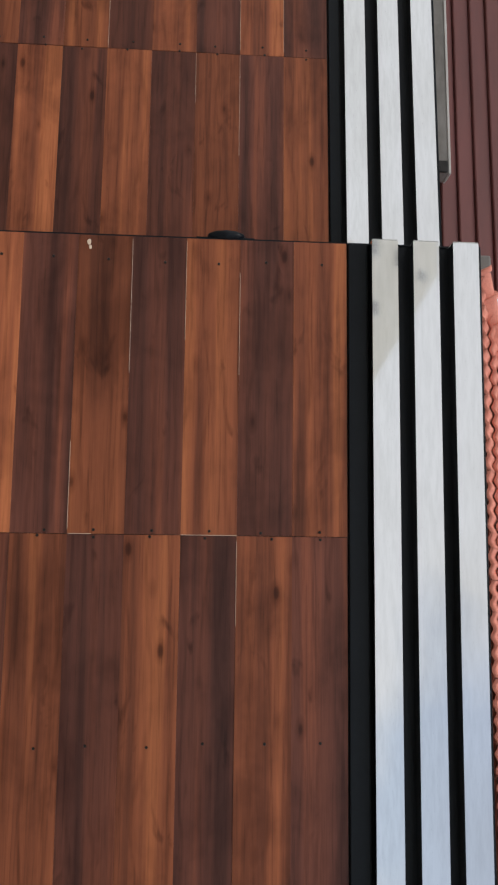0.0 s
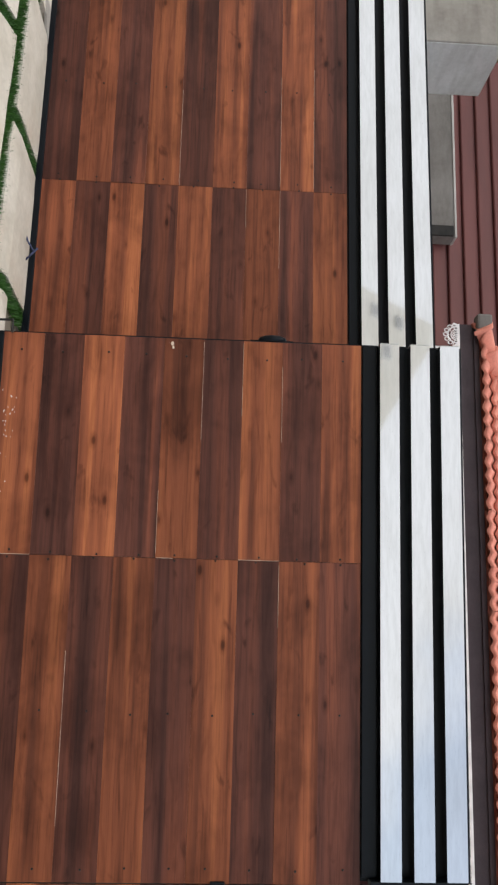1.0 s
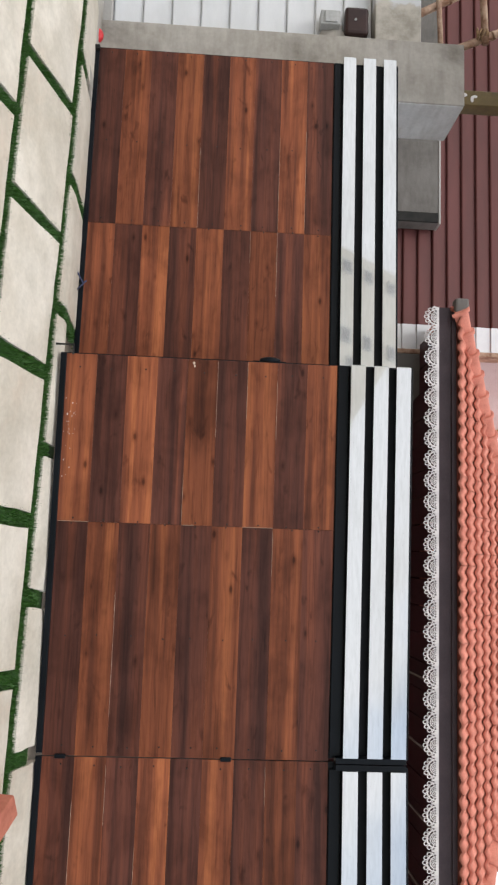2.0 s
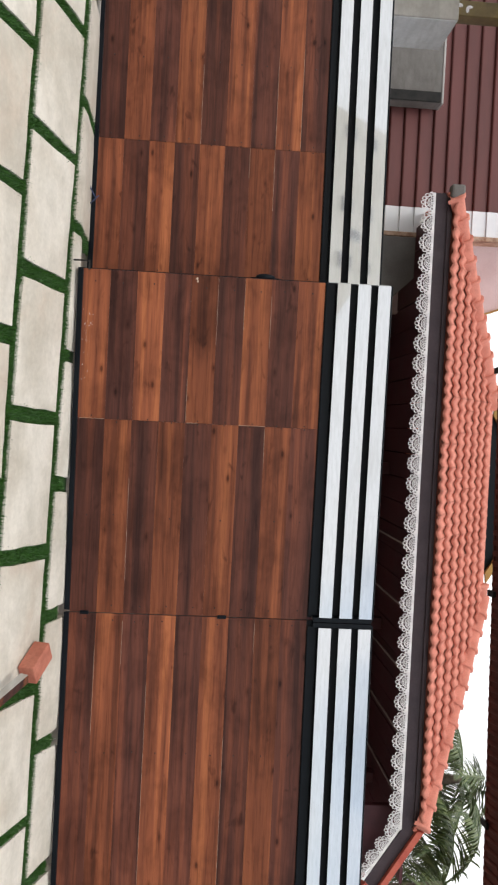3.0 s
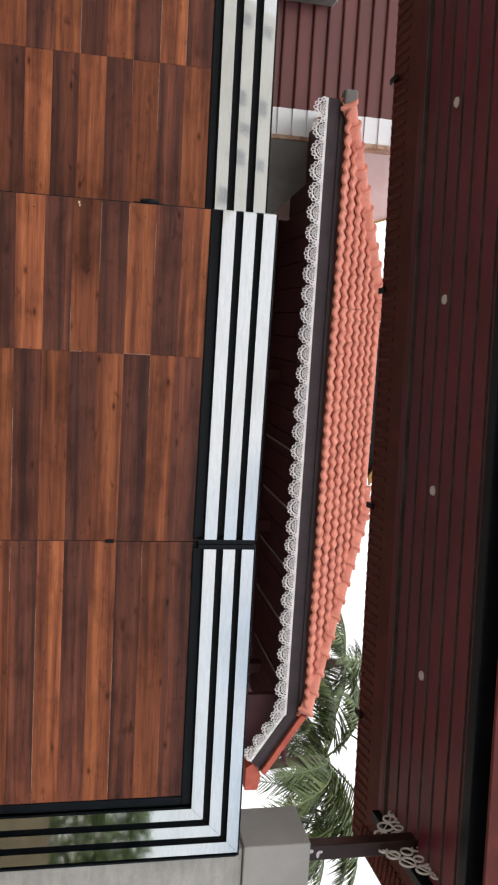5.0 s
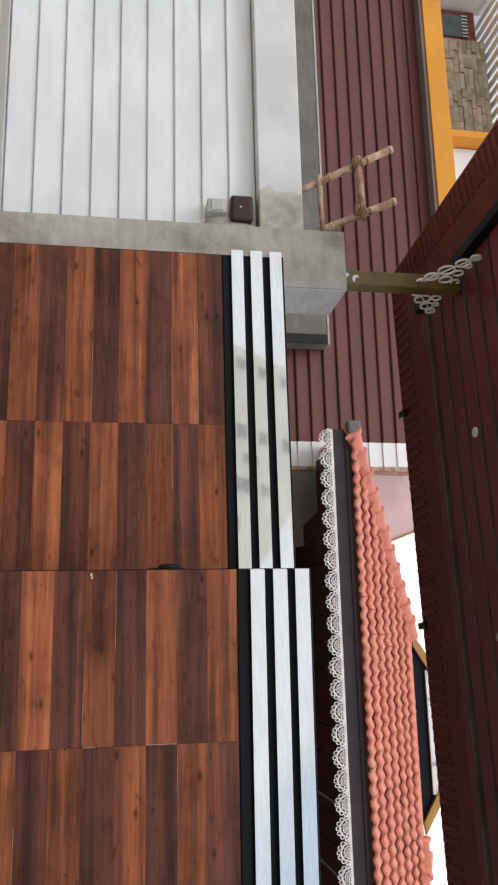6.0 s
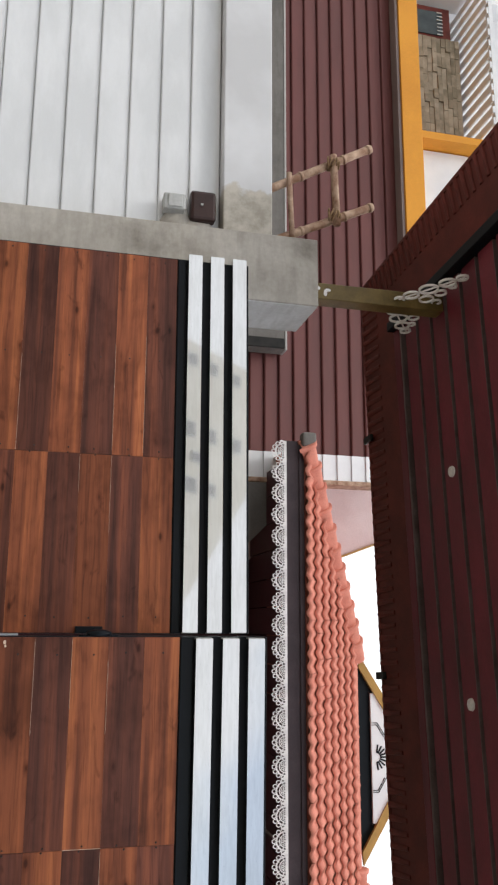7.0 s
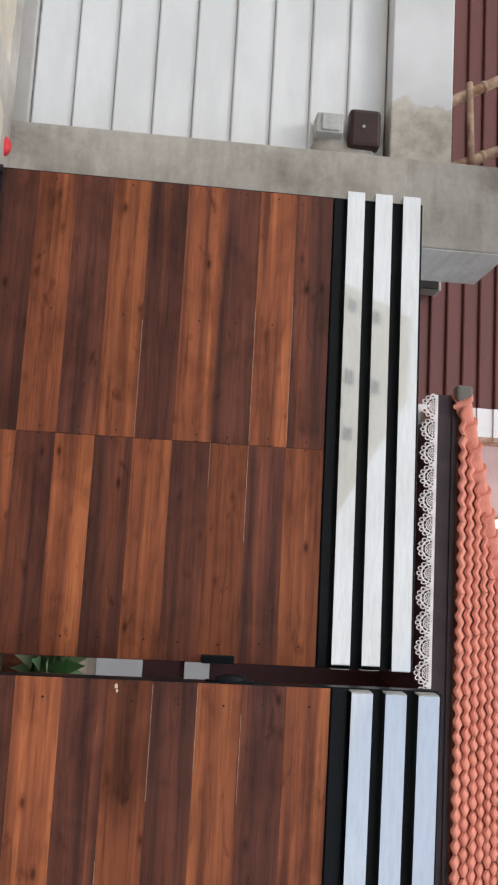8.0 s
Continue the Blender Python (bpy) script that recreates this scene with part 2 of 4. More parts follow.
# dark maroon with the veranda's shade put into the colour
DARK_SHADE = plain("shaded_maroon", (0.05, 0.014, 0.018), (0.075, 0.02, 0.025), 0.5, scale=2)
PINK = plain("pale_pink_plaster", (0.68, 0.52, 0.52), (0.76, 0.62, 0.62), 0.8, scale=2)
MUSTARD = plain("mustard_paint", (0.36, 0.2, 0.05), (0.46, 0.27, 0.07), 0.5)
ORANGE = plain("orange_paint", (0.68, 0.28, 0.025), (0.78, 0.34, 0.035), 0.6, scale=1)
MAUVE = plain("mauve_soffit", (0.25, 0.2, 0.19), (0.32, 0.26, 0.25), 0.8, scale=1)
WHITE = plain("white_paint", (0.72, 0.74, 0.77), (0.8, 0.82, 0.84), 0.6, scale=2, bump=0.02, speck=0.97)
STONE = plain("ledge_stone", (0.2, 0.17, 0.12), (0.42, 0.36, 0.28), 0.8, scale=3, spread=True)
OLIVE = plain("olive_enamel", (0.11, 0.075, 0.02), (0.19, 0.13, 0.04), 0.4, scale=6)
BAMBOO = plain("bamboo", (0.24, 0.125, 0.075), (0.52, 0.37, 0.27), 0.6, scale=9, fine=50)
ROPE = plain("coir_rope", (0.19, 0.115, 0.06), (0.32, 0.21, 0.12), 0.9, scale=30)
BRICK = plain("red_brick", (0.4, 0.13, 0.085), (0.52, 0.19, 0.13), 0.85, scale=12)
BOX_GREY = plain("grey_plastic", (0.42, 0.43, 0.43), (0.5, 0.51, 0.51), 0.45)
BOX_BROWN = plain("brown_plastic", (0.03, 0.013, 0.012), (0.045, 0.02, 0.018), 0.4)
JALI = plain("maroon_jali", (0.09, 0.012, 0.018), (0.13, 0.02, 0.026), 0.5)
PALM = leaf_material("palm_leaf", (0.035, 0.07, 0.018), (0.15, 0.19, 0.065))
PLANT = leaf_material("plant_leaf", (0.1, 0.26, 0.09), (0.68, 0.76, 0.58))
BARK = plain("palm_bark", (0.1, 0.08, 0.06), (0.2, 0.16, 0.12), 0.9, scale=8)
RED = plain("red_plastic", (0.55, 0.02, 0.03), (0.65, 0.035, 0.045), 0.4)
YELLOW = plain("yellow_plastic", (0.6, 0.42, 0.03), (0.7, 0.5, 0.05), 0.5)
WINDOW = plain("dark_glass", (0.02, 0.03, 0.035), (0.04, 0.06, 0.065), 0.1)
LAMP_WHITE = plain("white_lamp_disc", (0.75, 0.72, 0.72), (0.82, 0.8, 0.8), 0.5)
HEDGE = leaf_material("hedge_leaf", (0.05, 0.1, 0.02), (0.16, 0.22, 0.06))


# ---- building blocks ----
def mesh_of(bm, name, smooth=False):
    bmesh.ops.recalc_face_normals(bm, faces=bm.faces)
    me = bpy.data.meshes.new(name)
    bm.to_mesh(me)
    bm.free()
    if smooth:
        for f in me.polygons:
            f.use_smooth = True
    return me


def thing(name, label, category, kind="", group="", at=None):
    ob = new(name)
    ob.empty_display_size = 0.1
    if at is not None:
        ob.matrix_world = at
    return tagged(ob, label, category, group, kind)


def part(name, bm, material, parent=None, label="", smooth=False, m=None):
    me = bm if isinstance(bm, bpy.types.Mesh) else mesh_of(bm, name, smooth)
    if not me.materials:
        me.materials.append(material)
    ob = new(name, me)
    ob.parent = parent
    if m is not None:
        ob.matrix_local = m
    if label:
        ob["label"] = label
    return ob


def box(x0, x1, y0, y1, z0, z1, bevel=0.0, bm=None, m=None):
    """A bevelled box, added to bm or new."""
    b = bmesh.new() if bevel or bm is None else bm
    r = bmesh.ops.create_cube(b, size=1, matrix=Matrix.Translation(((x0 + x1) / 2, (y0 + y1) / 2, (z0 + z1) / 2)) @ Matrix.Diagonal((abs(x1 - x0), abs(y1 - y0), abs(z1 - z0), 1)))
    if m is not None:
        bmesh.ops.transform(b, matrix=m, verts=r["verts"])
    if bevel:
        bmesh.ops.bevel(b, geom=b.edges[:], offset=bevel, segments=2, affect="EDGES", profile=0.5)
        if bm is not None:
            me = bpy.data.meshes.new("tmp")
            b.to_mesh(me)
            b.free()
            bm.from_mesh(me)
            bpy.data.meshes.remove(me)
            return bm
    return b


def prism(outline, lift, bm=None):
    """outline: points; lift: the vector of the thickness."""
    b = bm or bmesh.new()
    lo = [b.verts.new(p) for p in outline]
    hi = [b.verts.new(Vector(p) + Vector(lift)) for p in outline]
    b.faces.new(lo)
    b.faces.new(hi[::-1])
    for i in range(len(lo)):
        j = (i + 1) % len(lo)
        b.faces.new((lo[i], lo[j], hi[j], hi[i]))
    return b


def tube(points, radius, bm=None, sides=8, end=None):
    """A round bar through points; end: radius at the far end."""
    b = bm or bmesh.new()
    pts = [Vector(p) for p in points]
    end = radius if end is None else end
    rings = []
    for i, p in enumerate(pts):
        d = (pts[min(i + 1, len(pts) - 1)] - pts[max(i - 1, 0)]).normalized()
        q = d.to_track_quat("Z", "Y")
        r = radius + (end - radius) * i / (len(pts) - 1)
        rings.append([b.verts.new(p + q @ Vector((r * math.cos(a), r * math.sin(a), 0))) for a in (2 * math.pi * k / sides for k in range(sides))])
    for a, c in zip(rings, rings[1:]):
        for k in range(sides):
            b.faces.new((a[k], a[(k + 1) % sides], c[(k + 1) % sides], c[k]))
    b.faces.new(rings[0][::-1])
    b.faces.new(rings[-1])
    return b


def ring(bm, cx, cz, r, w, a0=0.0, a1=360.0, y=0.0, thick=0.006, seg=14):
    """A flat ring or arc in the x-z plane."""
    full = a1 - a0 >= 360
    k = seg if full else seg + 1
    cols = []
    for i in range(k):
        a = radians(a0 + (a1 - a0) * i / seg)
        c, s = math.cos(a), math.sin(a)
        cols.append([bm.verts.new((cx + q * c, yy, cz + q * s)) for q, yy in ((r - w / 2, y), (r + w / 2, y), (r + w / 2, y + thick), (r - w / 2, y + thick))])
    for i in range(seg):
        a, b = cols[i], cols[(i + 1) % k]
        for j in range(4):
            bm.faces.new((a[j], a[(j + 1) % 4], b[(j + 1) % 4], b[j]))
    return bm


def ellipsoid(bm, at, size, m=None, u=10, v=6):
    r = bmesh.ops.create_uvsphere(bm, u_segments=u, v_segments=v, radius=1, matrix=Matrix.Translation(at) @ (m or Matrix()) @ Matrix.Diagonal((*size, 1)))
    return r["verts"]


# ---- ground ----
SLOPE, BASE = 0.2957, 0.017


def ground_z(y):
    return BASE + SLOPE * min(max(y, -2.5), 0.06)


bm = bmesh.new()
ys = [-90, -30, -8, -2.5, -1.6, -0.8, 0.06, 0.5, 6, 30, 90]
xs = [-90, -30, -8, -4, 0, 4, 8, 30, 90]
grid = [[bm.verts.new((x, y, ground_z(y) - 0.03)) for x in xs] for y in ys]
for a, b in zip(grid, grid[1:]):
    for i in range(len(xs) - 1):
        bm.faces.new((a[i], a[i + 1], b[i + 1], b[i]))
tagged(part("ground", bm, EARTH), "packed pale earth yard and street with a ramp", "ground", kind="structure")

# ---- gate leaves ----
PLANK = 0.155


def plank_mesh(length, height):
    bm = box(-length / 2, length / 2, -0.004, 0.004, -height / 2, height / 2)
    bmesh.ops.bevel(bm, geom=bm.edges[:], offset=0.0002, segments=1, affect="EDGES")
    return mesh_of(bm, "plank")


bm = bmesh.new()
bmesh.ops.create_cone(bm, cap_ends=True, segments=8, radius1=0.0052, radius2=0.003, depth=0.004, matrix=pose(0, 0, 0, 90))
SCREW = mesh_of(bm, "screw")
SCREW.materials.append(IRON)


def planks(leaf, columns, z_top, pitch, y, rng, bare=()):
    """columns: (x0, x1, parity of the lowest board, screw places along it)."""
    for x0, x1, parity, screws in columns:
        shared = {}
        for tone in (0, 1):
            shared[tone] = plank_mesh(x1 - x0 - 0.0014, pitch - 0.0001)
            shared[tone].materials.append((WOOD_LIGHT, WOOD_DARK)[tone])
        for k in range(9):
            z = z_top - pitch * (8.5 - k)
            tone = (k + parity) % 2
            lift = rng.uniform(-0.0008, 0.0008)
            ob = part("plank", shared[tone], None, leaf, m=pose((x0 + x1) / 2, y + lift, z, 0, rng.uniform(-0.03, 0.03), 0))
            for sx in screws:
                part("screw", SCREW, None, ob, m=pose(sx - (x0 + x1) / 2 + rng.uniform(-0.006, 0.006), -0.0045, rng.uniform(-0.012, 0.02)))


def slivers(leaf, places, y):
    for x0, x1, z in places:
        part("chipped_edge", box(x0, x1, y - 0.0056, y - 0.003, z - 0.0004, z + 0.0004), PALE_EDGE, leaf, "pale chipped board edge")


rng = random.Random(4)
STRIPS = ((1.535, 1.61), (1.655, 1.73), (1.772, 1.847))

def swung(px, py, end_x, end_y):
    """Turn about (px, 0), which moves to (px, py), so that end_x comes to end_y."""
    return pose(px, py, 0, 0, 0, math.degrees(math.atan2(end_y - py, end_x - px))) @ pose(-px, 0, 0)


FOLD = 0.06
middle = thing("gate_leaf", "dark wood-look gate leaf with three steel strips along its top", "gate", group="gate leaves", at=swung(-1.2, 0.0, 0.788, FOLD))
part("backing", box(-1.2, 0.775, 0.005, 0.03, 0.046, 1.85), BLACK, middle)
part("bottom_rail", box(-1.2, 0.775, -0.012, 0.004, 0.044, 0.0745, 0.003), BLACK, middle)
part("stile", box(-1.204, -1.2, -0.002, 0.04, 0.044, 1.862), BLACK, middle)
part("stile", box(0.761, 0.788, -0.05, 0.004, 1.5, 1.85, 0.002), BLACK, middle)
part("top_rail", box(-1.2, 0.775, -0.02, 0.04, 1.85, 1.866, 0.002), BLACK, middle)
part("rail", box(-1.2, 0.76, -0.012, 0.004, 1.474, 1.53, 0.003), BLACK, middle)
for z0, z1 in STRIPS:
    strip = part("steel_strip", box(-1.195, 0.76, -0.055, 0.003, z0, z1), STEEL, middle, "brushed steel strip")
    part("end_cap", box(-1.199, -1.195, -0.053, 0.002, z0 + 0.002, z1 - 0.002), BOX_GREY, strip)
planks(middle, [(-1.2, -0.345, 0, (-1.13, -0.357)), (-0.345, 0.787, 1, (-0.334, 0.215, 0.74))], 1.47, PLANK, 0.0, rng)
slivers(middle, [(-1.19, -0.9, 1.005), (-0.33, -0.1, 1.16), (-1.1, -0.8, 1.16), (-1.19, -0.8, 0.85), (-0.6, -0.36, 0.695), (0.0, 0.6, 0.385)], 0.0)
for z in (0.161, 0.964):
    part("hinge", box(0.778, 0.799, -0.014, 0.0, z - 0.026, z + 0.026, 0.003), BLACK, middle, "black iron hinge on the joint")
latch = bmesh.new()
ellipsoid(latch, (-1.215, 0.016, 1.118), (0.018, 0.034, 0.057))
box(-1.209, -1.204, 0.004, 0.03, 1.03, 1.2, bm=latch)
part("latch", latch, BLACK, middle, "black lever latch", True)
part("drop_bolt", tube([(-1.19, -0.03, 0.11), (-1.24, -0.03, 0.11), (-1.24, -0.03, 0.02)], 0.006), IRON, middle)
rng = random.Random(21)
for _ in range(26):
    x, z, r = rng.triangular(-0.98, -0.55, -0.86), 0.082 + abs(rng.gauss(0, 0.028)), rng.uniform(0.0006, 0.0019)
    part("paint_fleck", box(x - r * 1.6, x + r * 1.6, -0.0056, -0.0035, z - r, z + r), LACE, middle)
for z0, z1 in ((1.005, 1.16), (0.08, 0.228), (0.7, 0.76)):
    part("chipped_edge", box(-0.3462, -0.345, -0.0056, -0.003, z0, z1), PALE_EDGE, middle, "pale chipped board end")
# pale scratch at the latch side
b = bmesh.new()
ellipsoid(b, (-1.178, -0.0042, 0.725), (0.009, 0.0012, 0.006))
ellipsoid(b, (-1.163, -0.0042, 0.729), (0.007, 0.0011, 0.004))
part("scuff", b, PALE_EDGE, middle, "small pale scratch")

right = thing("gate_leaf", "wood-look gate leaf with steel strips turning down its side", "gate", group="gate leaves", at=swung(0.79, FOLD, 2.87, 0.0))
part("backing", box(0.792, 2.86, 0.005, 0.03, 0.046, 1.85), BLACK, right)
part("bottom_rail", box(0.79, 2.86, -0.012, 0.004, 0.044, 0.0745, 0.003), BLACK, right)
part("stile", box(0.794, 0.822, -0.05, 0.004, 1.5, 1.85, 0.002), BLACK, right)
part("top_rail", box(0.808, 2.87, -0.02, 0.04, 1.85, 1.866, 0.002), BLACK, right)
part("stile", box(2.862, 2.876, -0.02, 0.04, 0.025, 1.85, 0.002), BLACK, right)
part("rail", box(0.823, 2.5, -0.012, 0.004, 1.474, 1.53, 0.003), BLACK, right)
part("rail", box(2.448, 2.5, -0.012, 0.004, 0.074, 1.472, 0.003), BLACK, right)
for i, (z0, z1) in enumerate(STRIPS):
    x0 = 2.508 + 0.1195 * i
    x1 = x0 + 0.075
    part("steel_strip", prism([(0.824, -0.055, z0), (x0, -0.055, z0), (x1, -0.055, z1), (0.824, -0.055, z1)], (0, 0.058, 0)), STEEL, right, "brushed steel strip")
    part("steel_strip", prism([(x0 + 0.001, -0.055, z0 - 0.001), (x1 + 0.001, -0.055, z1 - 0.001), (x1 + 0.001, -0.055, 0.04), (x0 + 0.001, -0.055, 0.04)], (0, 0.058, 0)), STEEL, right, "upright brushed steel strip")
planks(right, [(0.79, 2.446, 1, (0.83, 1.6, 2.42))], 1.47, PLANK, 0.0, rng)
slivers(right, [(0.83, 1.1, 0.385), (1.2, 2.4, 0.54), (0.82, 1.0, 1.16), (1.5, 2.4, 1.005), (1.0, 1.5, 0.23)], 0.0)

left = thing("gate_leaf", "wood-look gate leaf set back, ajar, with three steel strips", "gate", group="gate leaves", at=pose(-1.214, 0.428, 0, 0, 0, -1.3) @ pose(1.214, 0, 0))
YL = 0.0
part("backing", box(-3.216, -1.212, YL + 0.005, YL + 0.03, 0.05, 1.87), BLACK, left)
part("bottom_rail", box(-3.216, -1.212, YL - 0.012, YL + 0.004, 0.035, 0.068, 0.003), BLACK, left)
part("top_rail", box(-3.216, -1.212, YL - 0.02, YL + 0.04, 1.872, 1.886, 0.002), BLACK, left)
part("rail", box(-3.216, -1.212, YL - 0.012, YL + 0.004, 1.494, 1.535, 0.003), BLACK, left)
part("stile", box(-3.221, -3.217, YL + 0.0, YL + 0.04, 0.035, 1.886), BLACK, left)
for z0, z1 in ((1.545, 1.62), (1.667, 1.742), (1.79, 1.867)):
    strip = part("steel_strip", box(-3.232, -1.217, YL - 0.052, YL + 0.003, z0, z1), STEEL, left, "brushed steel strip, smudged")
    part("end_cap", box(-1.217, -1.214, YL - 0.05, YL + 0.002, z0 + 0.002, z1 - 0.002), BOX_GREY, strip)
planks(left, [(-3.216, -2.097, 1, (-3.19, -2.62, -2.125)), (-2.097, -1.214, 0, (-2.095, -1.29))], 1.489, 0.158, YL, rng)
slivers(left, [(-2.7, -2.115, 1.173), (-2.095, -1.7, 1.173), (-2.75, -2.115, 1.331), (-2.095, -1.9, 1.015), (-2.6, -2.1, 0.7)], YL)
part("strike", box(-1.245, -1.212, YL - 0.03, YL + 0.02, 1.03, 1.16, 0.004), BLACK, left)
part("bottom_pivot", tube([(-3.205, YL - 0.02, 0.0), (-3.205, YL - 0.02, 0.07)], 0.018), IRON, left)

cord = tube([(-1.78, 0.36, 0.035), (-1.74, 0.34, 0.05), (-1.7, 0.36, 0.075), (-1.71, 0.35, 0.095), (-1.66, 0.37, 0.04)], 0.0045, sides=6)
tagged(part("cord", cord, plain("blue_cord", (0.05, 0.06, 0.13), (0.08, 0.1, 0.2), 0.6), None, "", True), "short blue cord lying under the gate leaf", "cord")

# ---- boundary walls and pillars ----
TURN_C = -4.0
RIGHT_Y = 0.22

pillar = tagged(part("gate_pillar", box(-3.525, -3.1, 0.645, 1.085, -0.05, 2.362, 0.006), CEMENT), "raw grey cement gate pillar with patchy plaster", "pillar", "gate pillars", "structure")
part("side_plaster", box(-3.0995, -3.094, 0.652, 1.08, 0.0, 2.356, 0.002), WHITEWASH, pillar, "whitewashed side")
wall = thing("wall_left", "boundary wall clad in white boards under a painted beam", "wall", "structure")
part("core", box(-8.5, -3.526, 0.83, 1.02, -0.1, 1.79), WHITEWASH, wall)
part("plinth", box(-8.5, -3.526, 0.77, 0.828, -0.1, 0.085, 0.006), CEMENT_LIGHT, wall)
part("beam", box(-8.5, -3.526, 0.72, 1.03, 1.795, 2.1, 0.008), PATCHED, wall, "whitewashed beam with a raw cement end")
for k in range(9):
    z0 = 0.09 + 0.1885 * k
    part("board", prism([(-8.5, 0.829, z0), (-8.5, 0.807, z0 + 0.005), (-8.5, 0.8045, z0 + 0.011), (-8.5, 0.822, z0 + 0.187), (-8.5, 0.829, z0 + 0.188)], (4.974, 0, 0)), SIDING, wall)
def mortar(at, size, seed):
    """A lumpy trowelled dab."""
    b = bmesh.new()
    ellipsoid(b, at, size, None, 16, 10)
    for v in b.verts:
        v.co += (v.co - Vector(at)) * 0.45 * noise.noise(v.co * 22 + Vector((seed, 0, 0)))
    return b


sb = thing("socket_box", "grey plastic switch box on the wall", "switch box", at=pose(-3.695, 0.735, 1.5))
part("body", box(-0.05, 0.05, -0.035, 0.06, -0.065, 0.065, 0.008), BOX_GREY, sb)
part("cover", box(-0.04, 0.04, -0.045, -0.036, -0.04, 0.045, 0.004), BOX_GREY, sb)
part("mortar", mortar((0.09, 0.05, 0.02), (0.09, 0.035, 0.085), 31), CEMENT, sb, "rough cement patch round the box", True)
bb = thing("meter_box", "dark brown plastic box on the wall", "switch box", at=pose(-3.7, 0.74, 1.675))
part("body", box(-0.095, 0.095, -0.02, 0.06, -0.078, 0.078, 0.02), BOX_BROWN, bb)
part("knob", tube([(0.0, -0.02, -0.01), (0, -0.028, -0.01)], 0.008), BOX_GREY, bb)
part("mortar", mortar((0.13, 0.05, -0.02), (0.06, 0.04, 0.1), 7), CEMENT, bb, "rough cement patch round the box", True)
rb = bmesh.new()
ellipsoid(rb, (0, 0, 0.03), (0.05, 0.03, 0.04))
bag = bmesh.new()
ellipsoid(bag, (0, 0, 0.06), (0.1, 0.05, 0.08), None, 14, 10)
for v in bag.verts:
    v.co += Vector((1, 0.6, 1)) * 0.012 * noise.noise(v.co * 30)
tagged(part("plastic_bag", bag, RED, None, "", True, pose(3.76, 0.13, 0.03)), "red plastic bag lying at the wall's foot", "litter")
tagged(part("plastic_scrap", rb, RED, None, "", True, pose(-3.36, 0.57, 0.0)), "crumpled red plastic scrap at the pillar's foot", "litter")

tagged(part("gate_pillar", box(2.985, 3.39, RIGHT_Y, RIGHT_Y + 0.42, -0.05, 1.945, 0.012), CEMENT_PILLAR), "grey plastered gate pillar with cement patches", "pillar", "gate pillars", "structure")
tagged(part("pillar_cap", box(2.965, 3.42, RIGHT_Y - 0.02, RIGHT_Y + 0.44, 1.95, 2.42, 0.01), CEMENT_LIGHT), "smooth grey cement block on top of the gate pillar", "pillar", "pillar caps", "structure")
wall = thing("wall_right", "white boundary wall with a carved leaf panel", "wall", "structure")
YR = RIGHT_Y + 0.04
part("plinth", box(3.392, 9.0, YR, YR + 0.2, -0.1, 0.1), WHITEWASH, wall)
part("frame", box(3.392, 3.49, YR, YR + 0.2, 0.102, 1.32), WHITEWASH, wall)
part("frame", box(3.392, 9.0, YR, YR + 0.2, 1.322, 1.64), WHITEWASH, wall)
part("panel", box(3.491, 5.2, YR + 0.03, YR + 0.19, 0.102, 1.32), WHITE, wall)
part("frame", box(5.201, 9.0, YR, YR + 0.2, 0.102, 1.32), WHITEWASH, wall)
part("coping", box(3.3, 9.0, YR - 0.03, YR + 0.23, 1.9, 2.05, 0.01), WHITEWASH, wall)
part("jamb", box(3.392, 3.43, YR, YR + 0.2, 1.642, 1.898), WHITEWASH, wall)
relief = thing("carved_relief", "white carved relief of leafy branches on the wall", "relief", at=pose(0, YR + 0.03, 0))
leaves = ((245, 595, 20), (300, 580, -15), (345, 552, 70), (350, 600, 60), (402, 565, 75), (455, 558, 40), (495, 580, 10), (290, 632, 10), (275, 667, 0), (410, 650, 80), (442, 635, 60), (457, 600, -20), (515, 620, 20), (500, 662, 80), (553, 650, 60), (548, 690, 20), (590, 664, 0), (340, 700, 30), (520, 720, 60), (430, 715, 70))
for px, py, turn in leaves:
    b = bmesh.new()
    ellipsoid(b, (0, 0, 0), (0.035, 0.014, 0.055), None, 10, 6)
    part("carved_leaf", b, WHITE, relief, smooth=True, m=pose(3.5 + (py - 505) * 0.00226, 0, 0.13 + (px - 15) * 0.00189, 0, turn - 90, 0))


def rp(px, py):
    return (3.5 + (py - 505) * 0.00226, 0.0, 0.13 + (px - 15) * 0.00189)


for pts in ([(20, 690), (100, 680), (180, 640), (225, 595)], [(110, 640), (180, 590), (262, 532)], [(180, 720), (300, 690), (360, 655), (405, 600)], [(380, 705), (430, 690), (470, 645)]):
    thick = 0.035 if pts[0][0] < 150 else 0.012
    part("carved_branch", tube([rp(*p) for p in pts], thick, end=thick * 0.55), WHITE, relief, smooth=True)

jali = thing("jali_block", "dark maroon pierced block with star pattern", "screen block", group="jali blocks", at=pose(3.59, YR + 0.06, 1.77))
for r, seg in ((0.028, 8), (0.098, 16)):
    part("ring", ring(bmesh.new(), 0, 0, r, 0.02, thick=0.05, seg=seg), JALI, jali)
RAY = mesh_of(box(0.02, 0.15, 0.003, 0.047, -0.012, 0.012), "ray")
RAY.materials.append(JALI)
for a in range(0, 360, 45):
    part("ray", RAY, None, jali, m=pose(0, 0, 0, 0, a, 0))
b = box(-0.157, 0.157, -0.002, 0.052, 0.112, 0.127)
box(-0.157, 0.157, -0.002, 0.052, -0.127, -0.112, bm=b)
box(-0.157, -0.142, -0.002, 0.052, -0.111, 0.111, bm=b)
